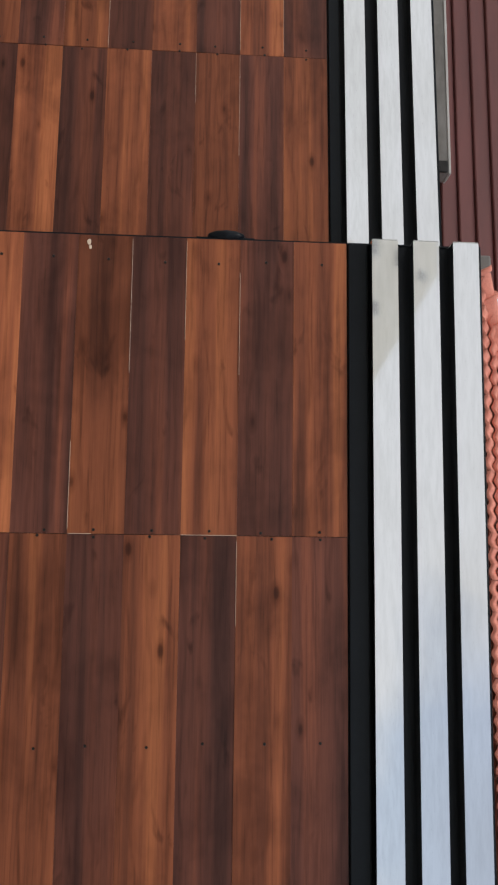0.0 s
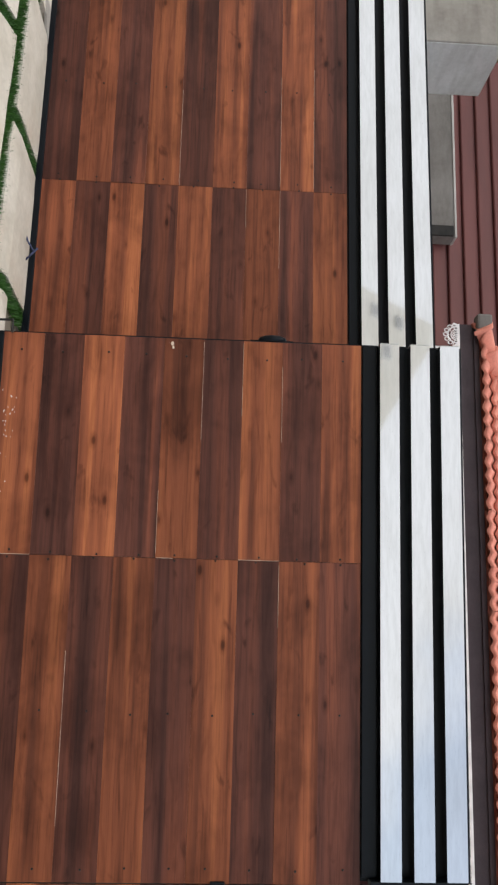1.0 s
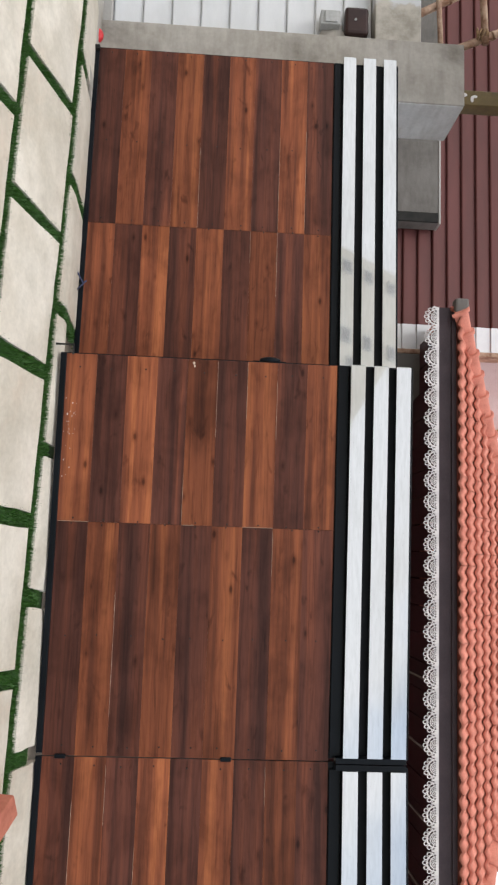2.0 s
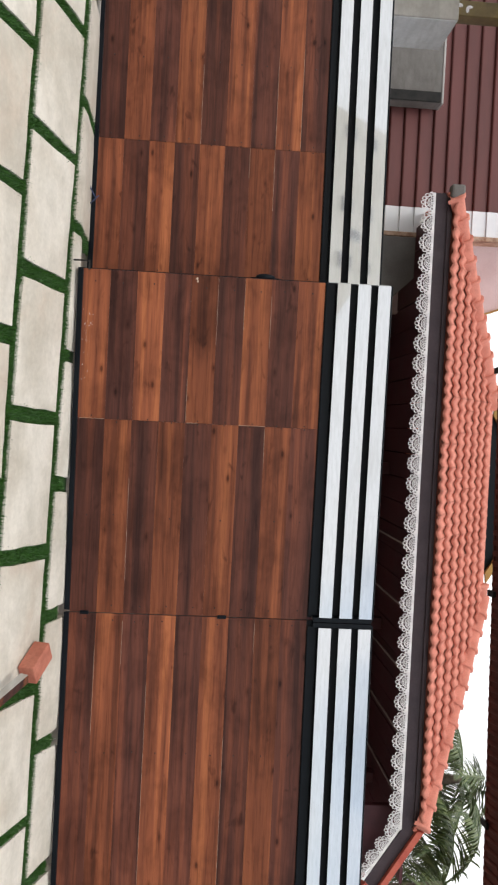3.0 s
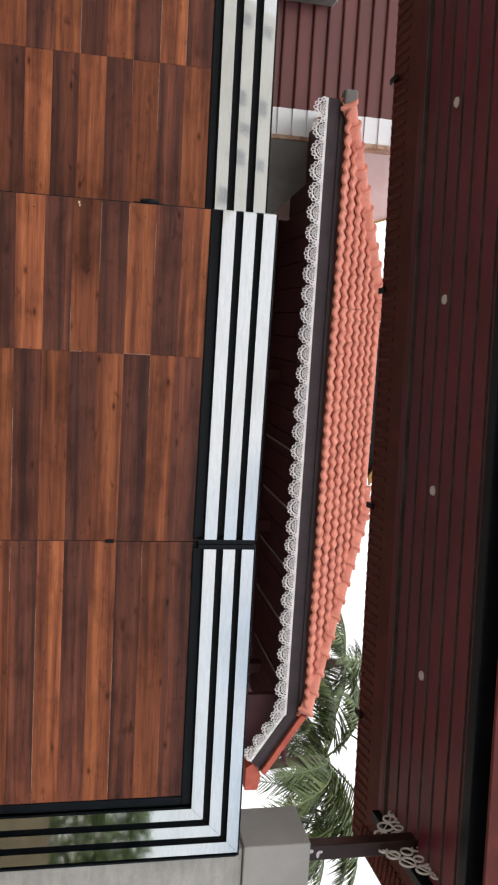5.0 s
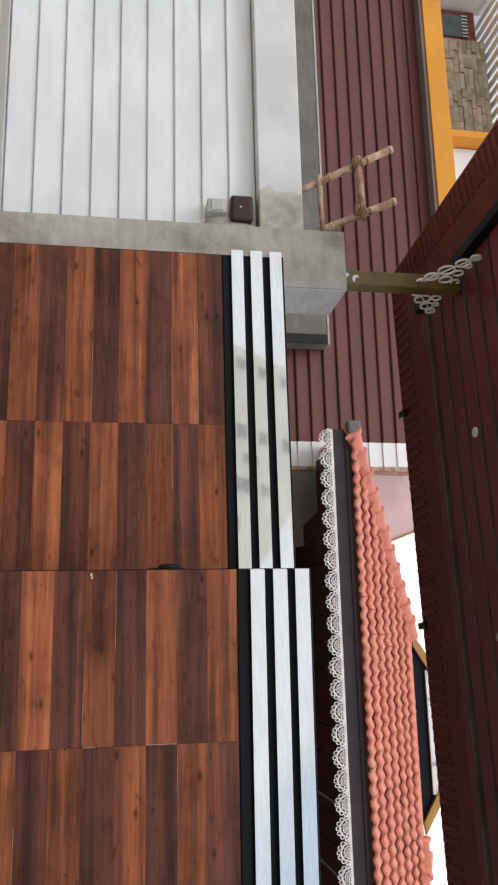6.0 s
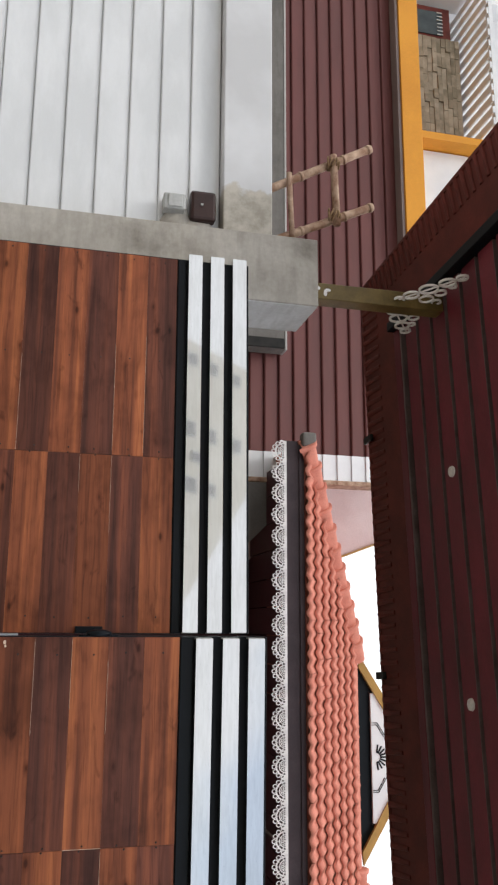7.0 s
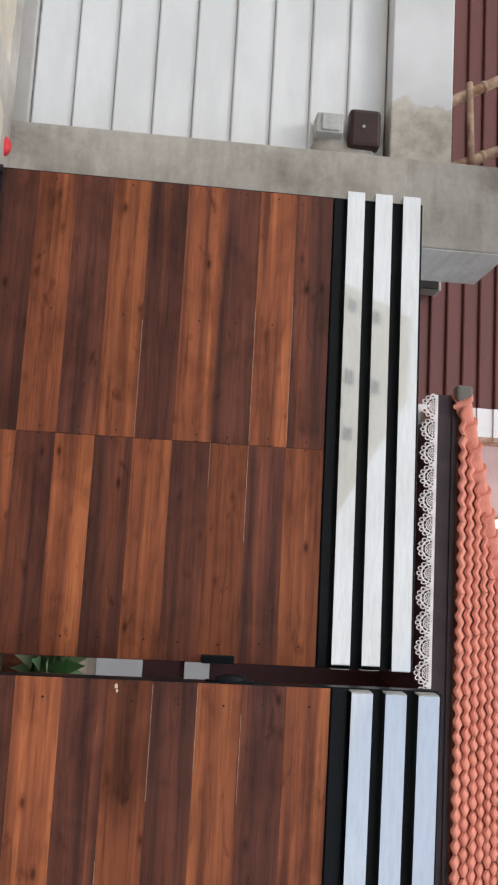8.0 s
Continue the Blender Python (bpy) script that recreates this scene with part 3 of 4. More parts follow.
box(0.142, 0.157, -0.002, 0.052, -0.111, 0.111, bm=b)
part("frame", b, JALI, jali)
part("backing", box(-0.157, 0.157, 0.06, 0.07, -0.127, 0.127), PINK, jali)
for k in range(1, 6):
    copy_thing(jali, pose(3.59 + 0.316 * k, YR + 0.06, 1.77))

# ---- canopy over the gate ----
CANOPY = pose(0, 0.72, 0, 0, 0, TURN_C)
cz = 3.265
UL, UR, VB, VF = -4.0, 3.8, 1.17, -1.17
canopy = thing("gate_canopy", "dark maroon boarded canopy with brown tiled eaves over the gate", "canopy", "structure", at=CANOPY)
for k in range(7):
    v0 = -0.91 + k * 0.21
    part("ceiling_board", prism([(-3.42, v0, cz + 0.035), (-3.42, v0 + 0.165, cz + 0.035), (-3.42, v0 + 0.175, cz + 0.07), (-3.42, v0 + 0.208, cz + 0.07), (-3.42, v0 + 0.208, cz + 0.08), (-3.42, v0, cz + 0.08)], (6.72, 0, 0)), DEEP_MAROON, canopy)
    # thin grey strip draws the pale highlight along each board's edge
    part("board_edge", box(-3.42, 3.3, v0 - 0.008, v0 - 0.001, cz + 0.034, cz + 0.066), TRIM_GREY, canopy, "dull grey strip for the board edge's highlight line")
part("ceiling_edge", box(-3.44, 3.32, 0.565, 0.59, cz + 0.02, cz + 0.08, 0.004), TRIM_GREY, canopy)
part("ceiling_edge", box(-3.44, 3.32, 0.592, 0.69, cz + 0.02, cz + 0.08, 0.006), DEEP_MAROON, canopy)
part("beam", box(-3.5, 3.4, -1.03, -0.92, cz - 0.05, cz + 0.09, 0.006), BLACK, canopy, "black steel beam")
part("end_beam", box(-3.5, -3.43, -0.915, 0.69, cz - 0.03, cz + 0.08, 0.006), BLACK, canopy)
part("end_beam", box(3.33, 3.4, -0.915, 0.69, cz - 0.03, cz + 0.08, 0.006), BLACK, canopy)


def soffit(a, b, c, d):
    return prism([a, b, c, d], (0, 0, 0.03))


zi, zo = cz + 0.08, cz
part("soffit", soffit((-3.5, 0.692, zi), (3.4, 0.692, zi), (UR, VB, zo), (UL, VB, zo)), CANOPY_BROWN, canopy)
part("soffit", soffit((-3.5, -1.032, zi), (3.4, -1.032, zi), (UR, VF, zo), (UL, VF, zo)), CANOPY_BROWN, canopy)
part("soffit", soffit((-3.502, -1.03, zi), (-3.502, 0.69, zi), (UL, VB, zo), (UL, VF, zo)), CANOPY_BROWN, canopy)
part("soffit", soffit((3.402, -1.03, zi), (3.402, 0.69, zi), (UR, VB, zo), (UR, VF, zo)), CANOPY_BROWN, canopy)
part("fascia", box(UL, UR, VB, VB + 0.03, zo - 0.01, zo + 0.14, 0.004), CANOPY_BROWN, canopy)
part("fascia", box(UL, UR, VF - 0.03, VF, zo - 0.01, zo + 0.14, 0.004), CANOPY_BROWN, canopy)
part("fascia", box(UL - 0.03, UL, VF, VB, zo - 0.01, zo + 0.14, 0.004), CANOPY_BROWN, canopy)
part("fascia", box(UR, UR + 0.03, VF, VB, zo - 0.01, zo + 0.14, 0.004), CANOPY_BROWN, canopy)
rz = cz + 0.15
ridge_z = cz + 0.85
A, B, C, D = (UL - 0.06, VF - 0.06, rz), (UR + 0.06, VF - 0.06, rz), (UR + 0.06, VB + 0.06, rz), (UL - 0.06, VB + 0.06, rz)
E1, F1 = (UL + 1.2, 0, ridge_z), (UR - 1.2, 0, ridge_z)
for quad in ((A, B, F1, E1), (D, C, F1, E1), (A, D, E1), (B, C, F1)):
    part("roof_slope", prism(quad, (0, 0, 0.03)), RED_TRIM, canopy, "red tiled slope")
b = bmesh.new()
bmesh.ops.create_cone(b, cap_ends=True, segments=8, radius1=0.024, radius2=0.017, depth=0.2, matrix=pose(0, 0, 0, 90) @ Matrix.Diagonal((1, 0.55, 1, 1)))
NOSE = mesh_of(b, "eave_tile")
NOSE.materials.append(CANOPY_BROWN)
for k in range(92):
    part("eave_tile", NOSE, None, canopy, m=pose(UL + 0.04 + k * 0.0845, VB - 0.085, zo + 0.012, -11))
for k in range(26):
    part("eave_tile", NOSE, None, canopy, m=pose(UL + 0.085, VF + 0.08 + k * 0.0845, zo + 0.012, -9, 0, 90))
    part("eave_tile", NOSE, None, canopy, m=pose(UR - 0.085, VF + 0.08 + k * 0.0845, zo + 0.012, -9, 0, -90))
for u in (-2.75, -1.0, 0.85, 2.7):
    part("gutter_clip", box(u - 0.025, u + 0.025, VB - 0.06, VB + 0.08, zo - 0.03, zo - 0.005, 0.004), IRON, canopy)

b = bmesh.new()
bmesh.ops.create_cone(b, cap_ends=True, segments=24, radius1=0.037, radius2=0.032, depth=0.014)
lamp = tagged(part("downlight", b, LAMP_WHITE), "round white unlit downlight in the canopy ceiling", "lamp", "ceiling downlights")
lamp.matrix_world = CANOPY @ pose(-2.2, 0.0, cz + 0.029, 180)
for u in (-0.82, 0.56, 1.94):
    copy_thing(lamp, CANOPY @ pose(u, 0.0, cz + 0.029, 180))


def post(at, material, label):
    t = thing("canopy_post", label, "post", group="canopy posts", at=at)
    part("shaft", box(-0.055, 0.055, -0.055, 0.055, 0.0, 0.93, 0.006), material, t)
    part("foot_plate", box(-0.075, 0.075, -0.075, 0.075, 0.0, 0.012, 0.003), material, t)
    for side in (-1, 1):
        b = bmesh.new()
        for d, r in ((0.03, 0.03), (0.1, 0.048), (0.2, 0.058), (0.305, 0.05), (0.385, 0.034)):
            ring(b, d + 0.03, 0.6 + d * 0.72, r, 0.013, thick=0.012)
        for x, z, r in ((0.1, 0.79, 0.045), (0.2, 0.84, 0.036), (0.075, 0.87, 0.03), (0.3, 0.872, 0.024)):
            ring(b, x, z, r, 0.01, thick=0.012)
        box(0.0, 0.46, 0.002, 0.01, -0.004, 0.004, bm=b, m=pose(0.055, 0, 0.62, 0, -36, 0))
        part("scroll_bracket", b, LACE, t, "white wrought scroll bracket", m=pose(0, 0, 0, 0, 0, 90 * side))
    for x, z, w, h in ((-0.03, 0.05, 0.02, 0.012), (-0.015, 0.07, 0.014, 0.022), (0.012, 0.125, 0.022, 0.012), (-0.008, 0.14, 0.012, 0.02), (0.03, 0.035, 0.014, 0.009)):
        part("paint_splash", mortar((x, -0.055, z), (w, 0.004, h), 3 + 90 * x), LACE, t, "dried cement splash", True)
    return t


post(pose(-3.3, 0.93, 2.363, 0, 0, TURN_C), OLIVE, "olive-brown steel post with white scroll brackets on the pillar cap")
post(pose(3.2, 0.47, 2.421, 0, 0, TURN_C), BOX_BROWN, "dark brown steel post with white scroll brackets on the pillar cap")

# ---- bamboo ladder ----
ladder = thing("bamboo_ladder", "bamboo ladder tied with rope leaning behind the wall", "ladder")
for x0, x1 in ((-4.23, -4.63), (-3.83, -4.17)):
    pts = [(x0 + (x1 - x0) * f * 1.0, 1.3, 2.29 + 0.71 * f) for f in (-3.2, -2.2, -1.2, -0.3, 0.0, 0.5, 1.0)]
    b = tube(pts, 0.029, sides=10)
    part("rail", b, BAMBOO, ladder, smooth=True)
    tip = Vector(pts[-1])
    way = (Vector(pts[-1]) - Vector(pts[-2])).normalized()
    for f in (-0.25, 0.25, 0.7, 0.97):
        c = Vector((x0 + (x1 - x0) * f, 1.3, 2.29 + 0.71 * f))
        part("node", tube([c - way * 0.012, c + way * 0.012], 0.0335, sides=10), BAMBOO, ladder, smooth=True)
    part("bore", tube([tip - way * 0.01, tip + way * 0.001], 0.022), IRON, ladder)
for f, r in ((0.12, 0.02), (0.58, 0.028), (-0.6, 0.024), (-1.4, 0.024)):
    a = Vector((-4.23 - 0.4 * f - 0.05, 1.27, 2.29 + 0.71 * f))
    c = Vector((-3.83 - 0.34 * f + 0.05, 1.27, 2.29 + 0.71 * f + 0.02))
    part("rung", tube([a, (a + c) / 2, c], r), BAMBOO, ladder, smooth=True)
for x in (-4.45, -4.05):
    c = Vector((x, 1.285, 2.7))
    b = bmesh.new()
    for k in range(5):
        tube([c + Vector((0.045 * math.cos(q + k), 0.05 * math.sin(q + k), -0.03 + 0.012 * k + 0.02 * math.sin(q))) for q in (0, 0.9, 1.8, 2.7, 3.6, 4.5, 5.4, 6.2)], 0.008, b, 5)
    part("rope", b, ROPE, ladder, smooth=True)

# ---- house behind ----
house = thing("house", "low house with a clay-tiled hipped roof and white lace trim", "house", at=pose(0, 0, -0.085))
EY, EZ, RY, RZ = 5.9, 4.05, 7.6, 5.33
EL, ER, RL, RR = -3.52, 4.9, -0.87, 2.15
slope = math.hypot(RY - EY, RZ - EZ)
tilt = math.degrees(math.atan2(RZ - EZ, RY - EY))
back = 9.3
part("roof_deck", prism([(EL, EY + 0.1, EZ + 0.05), (ER, EY + 0.1, EZ + 0.05), (RR, RY, RZ + 0.015), (RL, RY, RZ + 0.015)], (0, 0, -0.05)), TILE, house)
part("roof_deck", prism([(EL, EY, EZ - 0.03), (RL, RY, RZ - 0.03), (EL, back, EZ - 0.03)], (0, 0, -0.05)), TILE, house)
part("roof_deck", prism([(ER, EY, EZ - 0.03), (RR, RY, RZ - 0.03), (ER, back, EZ - 0.03)], (0, 0, -0.05)), TILE, house)
part("roof_deck", prism([(EL, back, EZ - 0.03), (ER, back, EZ - 0.03), (RR, RY, RZ - 0.03), (RL, RY, RZ - 0.03)], (0, 0, -0.05)), TILE, house)
# plum strip drawn as the shadow line below the first tile course
part("eave_shadow_strip", box(EL, ER, EY + 0.035, EY + 0.058, 3.99, 4.05), PLUM, house)
part("fascia", box(EL, ER + 0.02, EY + 0.06, EY + 0.09, 3.78, 4.02), PLUM, house)
part("fascia", prism([(ER + 0.02, EY + 0.06, 3.83), (ER + 0.02, EY + 0.06, 4.02), (5.72, EY + 0.06, 3.5), (5.6, EY + 0.06, 3.36)], (0, 0.03, 0)), PLUM, house)
part("verge_trim", prism([(ER + 0.0, EY + 0.0, 4.03), (ER + 0.02, EY + 0.0, 4.12), (5.78, EY + 0.0, 3.56), (5.73, EY + 0.0, 3.5)], (0, 0.14, 0)), RED_TRIM, house)
part("verge_end", prism([(5.6, EY, 3.37), (5.78, EY, 3.5), (6.0, EY, 3.46), (6.0, EY, 3.28), (5.66, EY, 3.28)], (0, 0.5, 0)), RED_TRIM, house, "red end tile")

# lace scallop: solid heading, thick arches, a pierced flower under each, a hem of rings
P_L = 0.262
b = bmesh.new()
box(-P_L / 2, P_L / 2, 0, 0.006, -0.026, 0.0, bm=b)
for s in (-1, 1):
    prism([(s * P_L / 2, 0.001, -0.026), (s * 0.105, 0.001, -0.026), (s * P_L / 2, 0.001, -0.075)], (0, 0.004, 0), b)
for r, w in ((0.098, 0.014), (0.066, 0.0105)):
    cols = []
    for k in range(17):
        a = math.pi * (1 + k / 16)
        cols.append([b.verts.new((q * math.cos(a), y, -0.024 + 0.92 * q * math.sin(a))) for q, y in ((r - w / 2, 0), (r + w / 2, 0), (r + w / 2, 0.006), (r - w / 2, 0.006))])
    for c0, c1 in zip(cols, cols[1:]):
        for q in range(4):
            b.faces.new((c0[q], c0[(q + 1) % 4], c1[(q + 1) % 4], c1[q]))
for k in range(5):
    a = radians(180 + 180 * (k + 0.5) / 5)
    box(0.071, 0.092, 0.001, 0.005, -0.005, 0.005, bm=b, m=Matrix.Translation((0, 0, -0.024)) @ pose(0, 0, 0, 0, -math.degrees(a), 0))
for k in range(7):
    a = radians(180 + 180 * (k + 0.5) / 7)
    ring(b, 0.121 * math.cos(a), -0.022 + 0.115 * math.sin(a), 0.0205, 0.0095, seg=9)
for k in range(5):
    a = radians(180 + 180 * (k + 0.5) / 5)
    ring(b, 0.038 * math.cos(a), -0.026 + 0.034 * math.sin(a), 0.012, 0.0075, seg=7)
ring(b, 0, -0.032, 0.007, 0.01, seg=6)
SCALLOP = mesh_of(b, "lace_scallop")
SCALLOP.materials.append(LACE)
n_l = int((ER - EL) / P_L)
for k in range(n_l):
    part("lace_scallop", SCALLOP, None, house, m=pose(EL + 0.15 + P_L * k, EY + 0.0, 3.815) @ Matrix.Diagonal((1, 1, 1.2, 1)))
for k in range(4):
    f = (k + 0.5) / 4
    part("lace_scallop", SCALLOP, None, house, m=pose(ER - 0.05 + 0.72 * f, EY + 0.0, 3.815 - 0.47 * f, 0, 33, 0) @ Matrix.Diagonal((0.82, 1, 1.2, 1)))

# tiles
W_T, L_T = 0.156, 0.3
b = bmesh.new()
cols, seg = 8, 2
top = []
for j in range(seg + 1):
    row = []
    for i in range(cols + 1):
        u = i / cols
        row.append(b.verts.new((W_T * (u - 0.5), L_T * 1.12 * (j / seg) - 0.02, 0.031 * (0.5 + 0.5 * math.cos(2 * math.pi * u)) + 0.06 - 0.056 * j / seg)))
    top.append(row)
for j in range(seg):
    for i in range(cols):
        b.faces.new((top[j][i], top[j][i + 1], top[j + 1][i + 1], top[j + 1][i]))
low = [b.verts.new(v.co + Vector((0, 0.004, -0.036))) for v in top[0]]
for i in range(cols):
    b.faces.new((low[i], low[i + 1], top[0][i + 1], top[0][i]))
ROOF_TILE = mesh_of(b, "roof_tile", True)
ROOF_TILE.materials.append(TILE)
courses = int(slope / L_T)
rng = random.Random(8)
for j in range(courses + 1):
    f = (j + 0.35) * L_T / slope
    if f > 1:
        break
    xl, xr = EL + (RL - EL) * f, ER + (RR - ER) * f
    k0, k1 = math.ceil((xl - EL) / W_T - 0.62), int((xr - EL) / W_T - 0.4)
    for k in range(k0, k1 + 1):
        s = j * L_T / slope
        part("roof_tile", ROOF_TILE, None, house, m=pose(EL + W_T * (k + 0.5) + rng.uniform(-0.006, 0.006), EY - 0.02 + (RY - EY) * s, EZ - 0.02 + (RZ - EZ) * s + rng.uniform(-0.004, 0.004), tilt + rng.uniform(-1, 1), rng.uniform(-0.8, 0.8), 0))
b = bmesh.new()
arc = [(1.06, -1.1)] + [(math.cos(math.pi * k / 8), math.sin(math.pi * k / 8)) for k in range(9)] + [(-1.06, -1.1)]
rings_of = []
for y, r, h in ((0.0, 0.09, 0.08), (0.0, 0.125, 0.125), (0.05, 0.122, 0.12), (0.056, 0.108, 0.1), (0.33, 0.1, 0.085)):
    rings_of.append([b.verts.new((r * x, y, h * z - 0.02)) for x, z in arc])
for c0, c1 in zip(rings_of, rings_of[1:]):
    for i in range(10):
        b.faces.new((c0[i], c0[i + 1], c1[i + 1], c1[i]))
b.faces.new(rings_of[0])
CAP_TILE = mesh_of(b, "hip_tile", True)
CAP_TILE.materials.append(TILE)
for p, q in (((EL, EY, EZ), (RL, RY, RZ)), ((ER, EY, EZ), (RR, RY, RZ)), ((RL, RY, RZ), (RR, RY, RZ))):
    p, q = Vector(p), Vector(q)
    n = round((q - p).length / 0.3)
    turn = (q - p).to_track_quat("Y", "Z").to_matrix().to_4x4()
    for k in range(n):
        at = p + (q - p) * ((k + 0.1) / n)
        if p.z == q.z and abs(at.x + 0.15 - 0.52) < 1.5:
            continue
        part("hip_tile", CAP_TILE, None, house, m=Matrix.Translation(at + Vector((0, -0.03, 0.035 if p.z < q.z else -0.01))) @ turn)
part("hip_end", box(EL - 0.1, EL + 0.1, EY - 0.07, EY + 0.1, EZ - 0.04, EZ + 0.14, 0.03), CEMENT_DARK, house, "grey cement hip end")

# gablet on the ridge
GY = 7.75
GX, GZ = 0.52, 6.2
# black sheet stands in for the unlit void inside the gable
part("gable_void", prism([(GX - 1.55, GY + 0.1, 5.25), (GX + 1.55, GY + 0.1, 5.25), (GX, GY + 0.1, GZ + 0.04)], (0, 0.1, 0)), BLACK, house, "black sheet for the dark gable opening")
part("gable_panel", prism([(GX - 0.86, GY + 0.03, 5.6), (GX + 0.86, GY + 0.03, 5.6), (GX + 0.86, GY + 0.03, 5.66), (GX, GY + 0.03, GZ), (GX - 0.86, GY + 0.03, 5.66)], (0, 0.04, 0)), WHITE, house, "white gable panel with dark sun pattern")
for s in (-1, 1):
    part("bargeboard", prism([(GX + s * 1.38, GY, 5.44), (GX + s * 1.22, GY, 5.42), (GX, GY, GZ - 0.02), (GX, GY, GZ + 0.12)], (0, 0.05, 0)), MUSTARD, house, "mustard bargeboard")
for k in range(9):
    a = radians(10 + 20 * k)
    part("sun_ray", box(0.06, 0.17, GY + 0.022, GY + 0.029, -0.011, 0.011, m=Matrix.Translation((GX, 0, 5.66)) @ pose(0, 0, 0, 0, -math.degrees(a), 0)), BLACK, house)
for side in (-1, 1):
    b = bmesh.new()
    for gap in (0.0, 0.028):
        lines = (((0.46 - gap, 5.61), (0.46 - gap, 5.69 - gap * 0.3)), ((0.46 - gap, 5.69 - gap * 0.3), (0.27, 5.81 - gap)), ((0.23, 5.835 - gap), (0.05, 5.95 - gap)))
        for (x0, z0), (x1, z1) in lines:
            a, r = math.atan2(z1 - z0, side * (x1 - x0)), math.hypot(x1 - x0, z1 - z0)
            box(0, r, GY + 0.022, GY + 0.029, -0.0045, 0.0045, bm=b, m=Matrix.Translation((GX + side * x0, 0, z0)) @ pose(0, 0, 0, 0, -math.degrees(a), 0))
    part("panel_line", b, BLACK, house)

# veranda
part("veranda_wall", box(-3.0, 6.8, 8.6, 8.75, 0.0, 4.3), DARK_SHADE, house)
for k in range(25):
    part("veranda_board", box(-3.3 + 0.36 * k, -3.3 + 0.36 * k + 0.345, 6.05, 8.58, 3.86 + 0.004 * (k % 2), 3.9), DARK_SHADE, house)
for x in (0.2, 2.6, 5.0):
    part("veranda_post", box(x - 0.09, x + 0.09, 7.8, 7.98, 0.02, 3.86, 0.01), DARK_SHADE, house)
# added dark sheet that keeps the sky from showing behind the lace
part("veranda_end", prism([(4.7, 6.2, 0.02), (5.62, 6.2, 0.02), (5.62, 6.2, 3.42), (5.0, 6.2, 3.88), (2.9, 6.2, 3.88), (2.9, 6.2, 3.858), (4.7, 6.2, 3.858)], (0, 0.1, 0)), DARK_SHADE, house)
for k in range(5):
    part("ceiling_batten", box(1.2 + 0.86 * k, 1.225 + 0.86 * k, 6.1, 8.5, 3.84, 3.858), MAUVE, house)
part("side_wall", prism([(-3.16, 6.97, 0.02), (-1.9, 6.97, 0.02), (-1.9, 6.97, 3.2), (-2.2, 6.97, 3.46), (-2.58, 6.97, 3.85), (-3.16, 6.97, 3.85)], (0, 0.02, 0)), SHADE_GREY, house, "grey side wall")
for x in (-1.6, 1.4, 3.8):
    casement = part("window", box(x - 0.5, x + 0.5, 8.52, 8.6, 1.6, 3.2, 0.01), PLUM, house)
    part("window_pane", box(x - 0.42, x + 0.42, 8.5, 8.518, 1.68, 3.12), WINDOW, casement)

part("dado", box(-2.98, 6.6, 8.56, 8.598, 0.0, 0.7), WHITE, house, "white painted dado")
part("ledge", box(-1.05, 0.9, 8.47, 8.498, 1.26, 1.595), WHITE, house, "white ledge")

# ---- clad building behind ----
block = thing("clad_building", "building clad in maroon boards with an orange upper storey", "building", at=pose(0, 0, -0.07))
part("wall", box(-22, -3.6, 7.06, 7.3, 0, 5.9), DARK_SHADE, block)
for k in range(18):
    z0 = 2.1 + 0.2125 * k
    part("board", prism([(-22, 7.06, z0), (-22, 7.0, z0 + 0.016), (-22, 6.995, z0 + 0.03), (-22, 7.03, z0 + 0.2105), (-22, 7.06, z0 + 0.212)], (18.4, 0, 0)), MAROON, block)
    if z0 > 3.0 and z0 < 5.6:
        part("corner_board", prism([(-3.598, 7.06, z0), (-3.598, 6.99, z0 + 0.004), (-3.598, 7.012, z0 + 0.2105), (-3.598, 7.06, z0 + 0.212)], (0.36, 0, 0)), WHITE, block)
part("corner_post", box(-3.236, -3.17, 6.98, 7.3, 0, 5.95, 0.01), BAMBOO, block, "bare timber corner post")
part("pink_wall", prism([(-3.5, 7.9, 2.0), (-2.2, 7.9, 2.0), (-2.2, 7.9, 5.0), (-2.72, 7.9, 6.4), (-3.5, 7.9, 6.4)], (0, 0.15, 0)), PINK, block)
part("pink_verge", prism([(-2.2, 7.86, 5.0), (-2.17, 7.86, 5.0), (-2.69, 7.86, 6.4), (-2.72, 7.86, 6.4)], (0, 0.2, 0)), MUSTARD, block)
part("soffit", box(-22, -4.0, 6.82, 7.4, 5.905, 5.95), MAUVE, block)
part("orange_band", box(-22, -4.2, 6.78, 7.4, 5.952, 6.28, 0.01), ORANGE, block)
part("orange_upright", box(-8.78, -8.66, 6.8, 7.3, 6.282, 9.0), ORANGE, block)
part("white_wall", box(-8.64, -4.3, 7.1, 7.3, 6.282, 9.0), WHITE, block)
part("upper_wall", box(-22, -8.8, 8.2, 8.4, 6.28, 9.5), WHITE, block)
UP = pose(-0.17, 0, 0)
part("white_column", box(-12.4, -11.55, 7.2, 7.6, 6.282, 9.2, 0.01), WHITE, block, m=UP)
casement = part("window", box(-11.45, -10.82, 7.42, 7.55, 6.284, 7.2), CANOPY_BROWN, block, m=UP)
part("window_pane", box(-11.35, -10.9, 7.4, 7.418, 6.5, 7.05), WINDOW, casement)
for k in range(7):
    part("window_bar", tube([(-11.33 + 0.07 * k, 7.39, 6.95), (-11.33 + 0.07 * k, 7.39, 7.05)], 0.008, sides=5), WHITE, casement)
part("stone_panel", box(-10.81, -9.0, 7.4, 7.6, 6.282, 7.34), MAUVE, block, m=UP)
rng = random.Random(5)
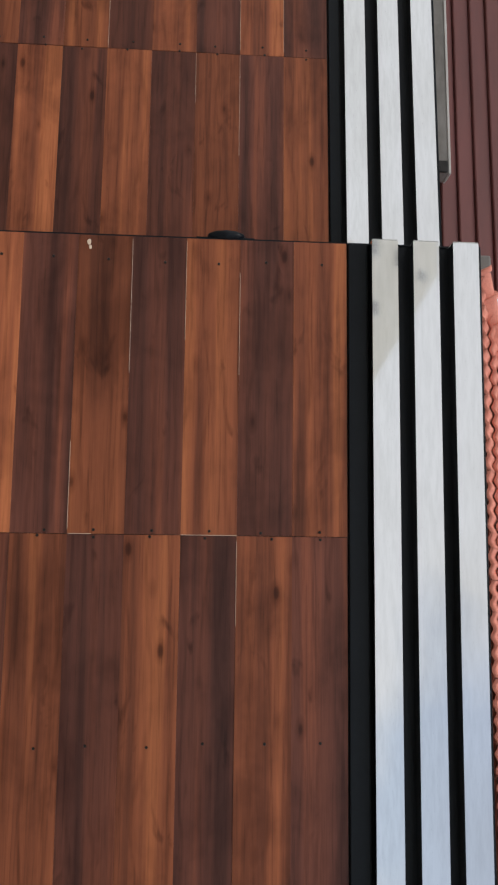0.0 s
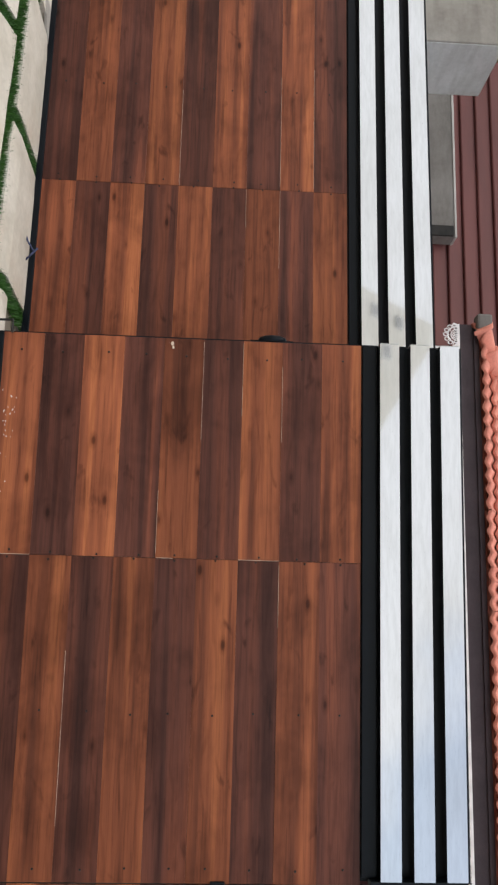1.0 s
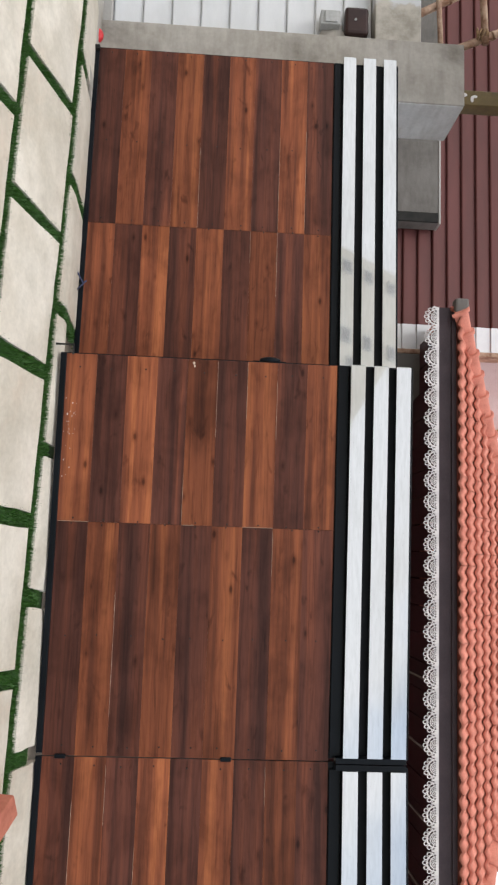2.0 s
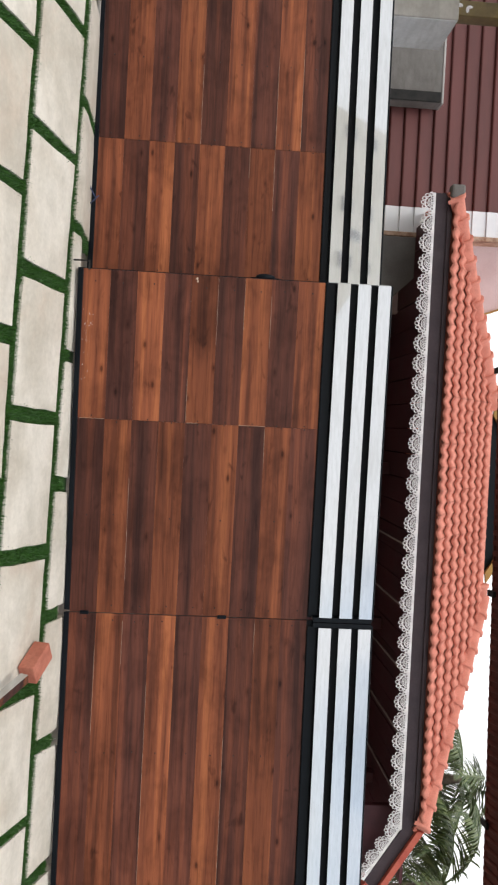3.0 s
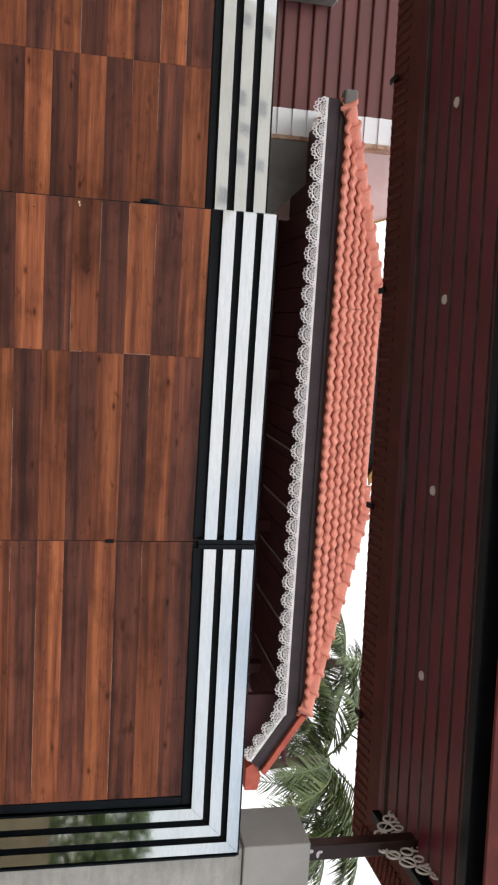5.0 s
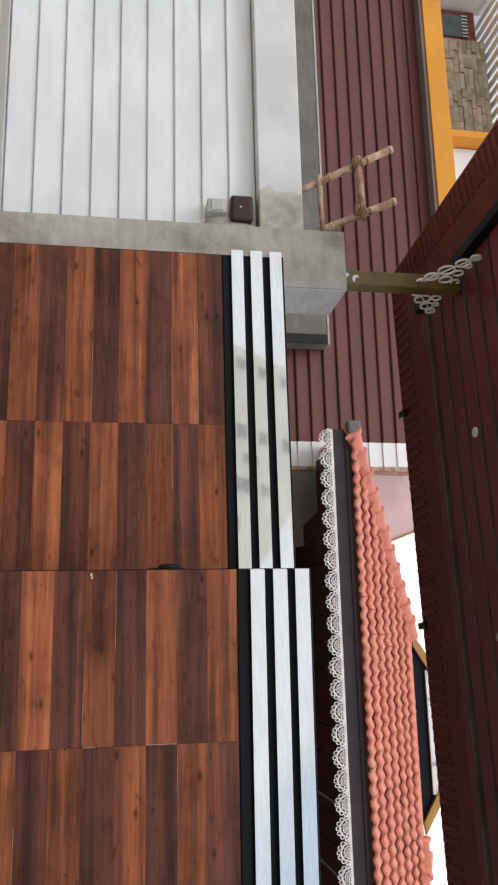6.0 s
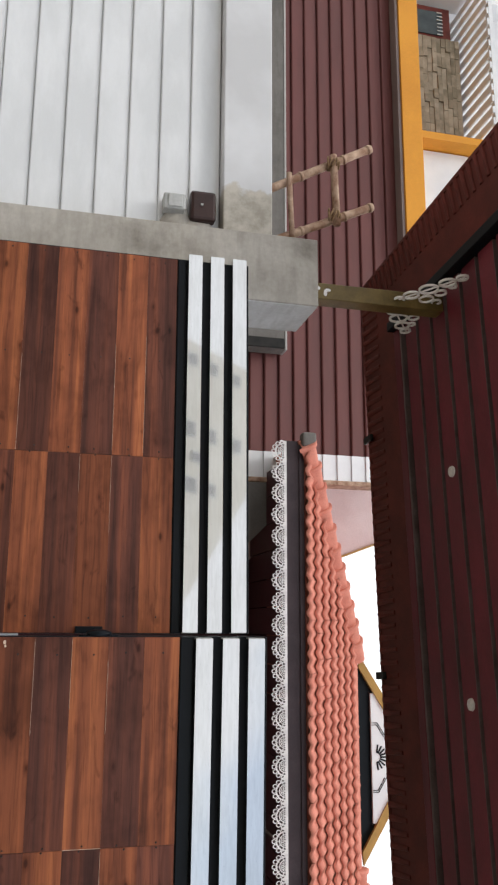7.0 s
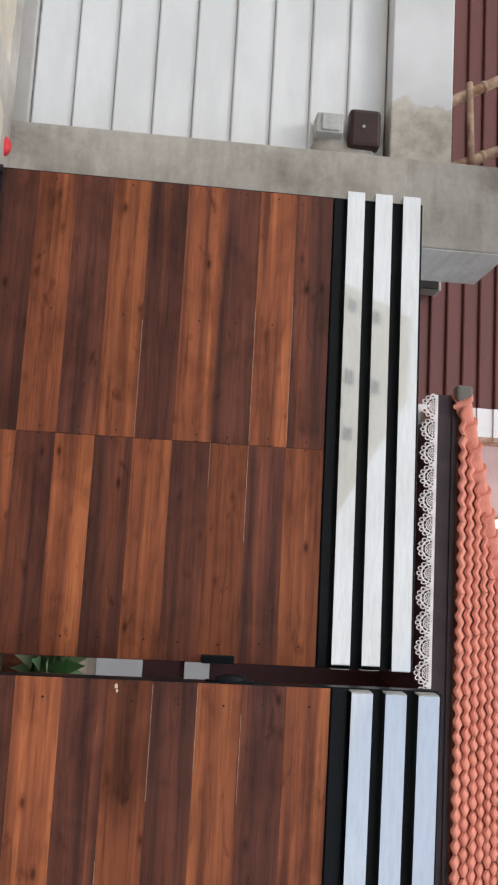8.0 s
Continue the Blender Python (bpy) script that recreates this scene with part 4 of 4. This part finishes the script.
for r in range(12):
    x = -10.8
    while x < -9.05:
        w = rng.uniform(0.14, 0.4)
        x1 = min(x + w, -9.01)
        part("ledge_stone", box(x, x1 - 0.006, 7.34 + rng.uniform(0, 0.03), 7.398, 6.3 + 0.085 * r, 6.3 + 0.085 * r + 0.08), STONE, block, m=UP)
        x = x1
for k in range(14):
    part("roof_rib", box(-11.5 + 0.2 * k, -11.5 + 0.2 * k + 0.12, 6.6, 8.19, 7.41, 7.45, 0.01), WHITE, block, m=UP)
part("roof_beam", box(-11.54, -8.66, 6.6, 6.7, 7.452, 7.52), WHITE, block, m=UP)

grey = thing("wall_back", "grey plastered yard wall behind the gate", "wall", "structure", at=pose(-0.05, 0, -0.04))
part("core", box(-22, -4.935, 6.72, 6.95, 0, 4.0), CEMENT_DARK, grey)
part("coping", box(-22, -4.93, 6.71, 6.955, 4.001, 4.03, 0.004), CEMENT_LIGHT, grey)
# dark strip added where only a shadow gap shows beside the wall
part("gap_shade_strip", box(-5.08, -4.94, 6.69, 6.718, 0, 3.985, 0.003), IRON, grey, "dark strip for the shadow gap at the wall's end")


# ---- trees and plants ----
def frond(bm, base, heading, lift, length, rng, droop):
    d = Vector((math.cos(heading), math.sin(heading), 0))
    pts = []
    for i in range(11):
        f = i / 10
        pts.append(Vector(base) + d * (length * f * (1 - 0.18 * f)) + Vector((0, 0, length * (lift * f - droop * f * f))))
    tube(pts, 0.03, bm, 4, 0.006)
    side = d.cross(Vector((0, 0, 1)))
    for i in range(46):
        f = 0.1 + 0.9 * i / 46
        a = f * 10
        k = min(int(a), 9)
        p = pts[k].lerp(pts[k + 1], a - k)
        w = (pts[k + 1] - pts[k]).normalized()
        for s in (-1, 1):
            ln = length * 0.27 * math.sin(math.pi * min(0.97, 0.18 + 0.8 * f)) * rng.uniform(0.8, 1.15)
            tip = p + (side * s * 0.75 + w * 0.6 + Vector((0, 0, -rng.uniform(0.25, 0.8)))).normalized() * ln
            mid = p.lerp(tip, 0.5) + Vector((0, 0, 0.05 * ln))
            q = w * 0.022
            a1, a2 = bm.verts.new(p - q), bm.verts.new(p + q)
            m1, m2 = bm.verts.new(mid - q), bm.verts.new(mid + q)
            t1 = bm.verts.new(tip)
            bm.faces.new((a1, a2, m2, m1))
            bm.faces.new((m1, m2, t1))


def palm(x, y, z, seed, count=15, length=2.6):
    rng = random.Random(seed)
    t = thing("palm_tree", "coconut palm with drooping green fronds", "tree", group="palms", at=pose(x, y, 0))
    part("trunk", tube([(0.5, 0, 0), (0.3, 0, z * 0.4), (0.1, 0, z * 0.75), (0, 0, z)], 0.17, sides=10, end=0.1), BARK, t, smooth=True)
    b = bmesh.new()
    for k in range(count):
        frond(b, (0, 0, z), k * 2.4 + rng.uniform(-0.3, 0.3), rng.uniform(-0.15, 0.85), length * rng.uniform(0.8, 1.15), rng, rng.uniform(0.45, 0.9))
    me = bpy.data.meshes.new("crown")
    b.to_mesh(me)
    b.free()
    part("crown", me, PALM, t)


palm(9.3, 12.5, 6.5, 1, 20, 3.1)
palm(7.6, 14.0, 7.3, 2, 15, 2.6)
palm(12.8, 12.0, 5.3, 3, 18, 2.8)
palm(11.2, 13.5, 6.7, 5, 16, 3.0)

rng = random.Random(3)
pot = thing("potted_plant", "low potted plant with green and cream leaves", "plant", at=pose(-0.95, 1.9, 0.0))
b = bmesh.new()
bmesh.ops.create_cone(b, cap_ends=True, segments=16, radius1=0.1, radius2=0.13, depth=0.14, matrix=pose(0, 0, 0.06))
part("pot", b, BRICK, pot, smooth=False)
b = bmesh.new()
for k in range(150):
    a, e = rng.uniform(0, 6.28), rng.uniform(0.15, 1.3)
    L = rng.uniform(0.25, 0.6)
    d = Vector((math.cos(a) * math.cos(e), math.sin(a) * math.cos(e), math.sin(e)))
    s = d.cross(Vector((0, 0, 1))).normalized() * 0.04
    o = Vector((0, 0, 0.13))
    p1, p2 = o + d * L * 0.5, o + d * L + Vector((0, 0, -0.12))
    v = [b.verts.new(q) for q in (o - s * 0.2, o + s * 0.2, p1 + s, p1 - s, p2)]
    b.faces.new((v[0], v[1], v[2], v[3]))
    b.faces.new((v[3], v[2], v[4]))
me = bpy.data.meshes.new("leaves")
b.to_mesh(me)
b.free()
part("leaves", me, PLANT, pot)

# ---- things on the ramp ----
ramp_tilt = math.degrees(math.atan(SLOPE))
b = box(-0.1, 0.1, -0.054, 0.054, 0, 0.09, 0.006)
brick = tagged(part("brick", b, BRICK), "single red clay brick lying on the paving", "brick")
brick.matrix_world = pose(0.965, -0.36, ground_z(-0.36) + 0.015, ramp_tilt, 0, 0) @ pose(0, 0, 0, 0, 0, 118)
b = bmesh.new()
for x0, x1, z0, z1 in ((-0.022, 0.022, 0, 0.004), (-0.022, 0.022, 0.04, 0.044), (-0.022, -0.018, 0.004, 0.04), (0.018, 0.022, 0.004, 0.04)):
    box(x0, x1, -0.17, 0.17, z0, z1, bm=b)
offcut = tagged(part("steel_tube", b, STEEL), "short square steel tube offcut leaning on the brick", "tube")
offcut.matrix_world = pose(1.03, -0.7, ground_z(-0.66) + 0.045, ramp_tilt + 5, 0, 14)
pipe = tagged(part("pipe", tube([(3.45, 0.8, 2.6), (4.4, 0.8, 2.35), (5.2, 0.8, 2.12), (5.25, 0.8, 0.0)], 0.025), BOX_GREY, smooth=True), "grey plastic pipe slanting behind the wall", "pipe")
can = tagged(part("yellow_sheet", box(4.1, 4.7, 0.86, 0.89, 0, 2.27, 0.004), YELLOW), "yellow plastic sheet behind the wall", "sheet")

# ---- far side of the street, seen in the steel ----
b = bmesh.new()
rng = random.Random(9)
for k in range(9000):
    p = Vector((rng.uniform(5, 18), rng.uniform(-12.8, -11.4), rng.uniform(-0.72, 2.4)))
    d = Vector((rng.uniform(-1, 1), rng.uniform(-1, 1), rng.uniform(-1, 1))).normalized() * 0.16
    s = d.cross(Vector((0.3, 0.8, 0.5))).normalized() * 0.06
    b.faces.new([b.verts.new(q) for q in (p - d, p + s, p + d, p - s)])
me = bpy.data.meshes.new("hedge")
b.to_mesh(me)
b.free()
tagged(part("hedge", me, HEDGE), "green roadside hedge across the street", "hedge", kind="stuff")

tagged(part("far_wall", box(4, 19, -11.3, -11.1, -0.78, 0.35), OCHRE), "low ochre wall across the street", "wall", kind="structure")
CREAM = plain("cream_paint", (0.83, 0.81, 0.74), (0.89, 0.875, 0.81), 0.6, scale=2, speck=0.97)
lodge = thing("roadside_house", "cream gabled house with small grey windows across the street", "house")
part("wall", box(-9.2, -1.3, -18.2, -14.7, -0.85, 3.15), CREAM, lodge)


def on_tilt(x, z, out=0.0):
    return Vector((x, -14.5 - (z - 3.2) * 0.95 + out * 0.725, z + out * 0.69))


# windowed front leaned back like a roof, so the steel mirrors it brighter
part("roof", prism([on_tilt(-9.3, 3.2), on_tilt(-1.0, 3.2), on_tilt(-6.95, 7.2), on_tilt(-9.3, 7.2)], (0, -0.1, -0.1)), CREAM, lodge, "pale house front, tilted to reflect brighter in the steel")
lean = math.degrees(math.atan2(1, -0.95)) - 180
for x, z, w, h in ((-8.8, 4.4, 0.17, 0.2), (-8.8, 5.1, 0.17, 0.17), (-8.8, 5.9, 0.17, 0.17), (-6.9, 4.35, 0.2, 0.2), (-6.9, 5.05, 0.2, 0.17), (-6.9, 5.9, 0.2, 0.2), (-6.2, 4.6, 0.14, 0.3), (-5.45, 4.35, 0.2, 0.28), (-5.45, 5.05, 0.17, 0.16), (-4.4, 4.0, 0.22, 0.22), (-6.7, 6.6, 0.13, 0.15)):
    light = part("skylight", box(-w, w, -h, h, 0.002, 0.05, 0.006), WHITE, lodge, "grey window in the tilted front", m=Matrix.Translation(on_tilt(x, z)) @ pose(0, 0, 0, lean, 0, 0))
    part("pane", box(-w + 0.03, w - 0.03, -h + 0.03, h - 0.03, 0.052, 0.06), BOX_GREY, light)

# ---- paving of the ramp ----
apron = [(-8.5, 0.3), (-3.0, 0.3), (-2.75, 0.5), (-2.75, 0.64), (-8.5, 0.77)]
tagged(part("cement_apron", prism([(x, y, 0.03) for x, y in apron], (0, 0, 0.012)), CEMENT), "rough cement apron at the foot of the wall", "pavement", kind="structure")

paving = thing("pavement", "pale stone slabs with turf joints on the ramp", "pavement", "structure")
TH, U0, DU, V0, DV = -0.0597, -1.7935, 0.7347, -0.1315, 0.5303
ct, st = math.cos(TH), math.sin(TH)


def on_ramp(u, v, h):
    x, y = ct * u - st * v, st * u + ct * v
    return Vector((x, y, ground_z(y) + h))


rng = random.Random(12)
for j in range(-4, 2):
    off = 0.0 if j % 2 == 0 else 0.5
    for k in range(-5, 8):
        u0, u1 = U0 + (k - off) * DU + 0.041, U0 + (k - off + 1) * DU - 0.041
        v0, v1 = V0 + (j - 1) * DV + 0.035, V0 + j * DV - 0.035
        if j == 1 and u0 > -1.9:
            v1 = min(v1, 0.12 - st * (u0 + u1) / 2)
        jit = [rng.uniform(-0.01, 0.01) for _ in range(8)]
        b = bmesh.new()
        rows = []
        nu, nv = 6, 4
        for a in range(nv + 1):
            fv = a / nv
            row = []
            for c in range(nu + 1):
                fu = c / nu
                uu = (u0 + jit[0] * (1 - fv) + jit[1] * fv) * (1 - fu) + (u1 + jit[2] * (1 - fv) + jit[3] * fv) * fu
                vv = (v0 + jit[4] * (1 - fu) + jit[5] * fu) * (1 - fv) + (v1 + jit[6] * (1 - fu) + jit[7] * fu) * fv
                edge = a in (0, nv) or c in (0, nu)
                if edge:
                    uu += rng.uniform(-0.004, 0.004)
                    vv += rng.uniform(-0.004, 0.004)
                row.append(b.verts.new(on_ramp(uu, vv, 0.004 if edge else 0.009 + rng.uniform(-0.001, 0.001))))
            rows.append(row)
        for a in range(nv):
            for c in range(nu):
                b.faces.new((rows[a][c], rows[a][c + 1], rows[a + 1][c + 1], rows[a + 1][c]))
        rim = rows[0] + [r[-1] for r in rows[1:]] + rows[-1][-2::-1] + [r[0] for r in rows[-2:0:-1]]
        low = [b.verts.new(v.co + Vector((0, 0, -0.035))) for v in rim]
        for i in range(len(rim)):
            i2 = (i + 1) % len(rim)
            b.faces.new((rim[i], rim[i2], low[i2], low[i]))
        part("slab", b, SLAB, paving, smooth=False)

# turf in the joints
verts, faces = [], []


def blade(u, v):
    a = rng.uniform(0, 6.28)
    h = rng.uniform(0.002, 0.013)
    lean = rng.uniform(0.002, 0.016)
    p = on_ramp(u, v, -0.02)
    if p.y > 0.26 and p.x < -2.7:
        return
    w = Vector((math.cos(a), math.sin(a), 0)) * 0.0034
    tip = p + Vector((math.cos(a + 1.3) * lean, math.sin(a + 1.3) * lean, 0.02 + h))
    i = len(verts)
    verts.extend((tuple(p - w), tuple(p + w), tuple(tip)))
    faces.append((i, i + 1, i + 2))


for j in range(-4, 2):
    off = 0.0 if j % 2 == 0 else 0.5
    v = V0 + j * DV
    for _ in range(22000 if j > -3 else 8000):
        u = rng.uniform(U0 - 3.4, U0 + 5.8)
        if j == 1 and u > -1.9:
            continue
        blade(u, v + rng.triangular(-0.052, 0.052, 0))
    for k in range(-5, 8):
        for _ in range(1300):
            vv = V0 + (j - 1) * DV + rng.random() * DV
            u = U0 + (k - off) * DU + rng.triangular(-0.057, 0.057, 0)
            if j == 1 and u > -1.3 and st * u + ct * vv > 0.0:
                continue
            blade(u, vv)
me = bpy.data.meshes.new("turf")
me.from_pydata(verts, [], faces)
tagged(part("turf", me, TURF), "short green turf growing in the paving joints", "grass", kind="stuff")
b = bmesh.new()
us = [U0 - 3.6 + 0.5 * i for i in range(20)]
vs = [V0 - 2.6 + 0.2 * i for i in range(15)]
g = [[b.verts.new(on_ramp(u, v, -0.013)) for u in us] for v in vs if v < 0.3]
for a, c in zip(g, g[1:]):
    for i in range(len(us) - 1):
        b.faces.new((a[i], a[i + 1], c[i + 1], c[i]))
part("turf_bed", b, TURF_BASE, paving)
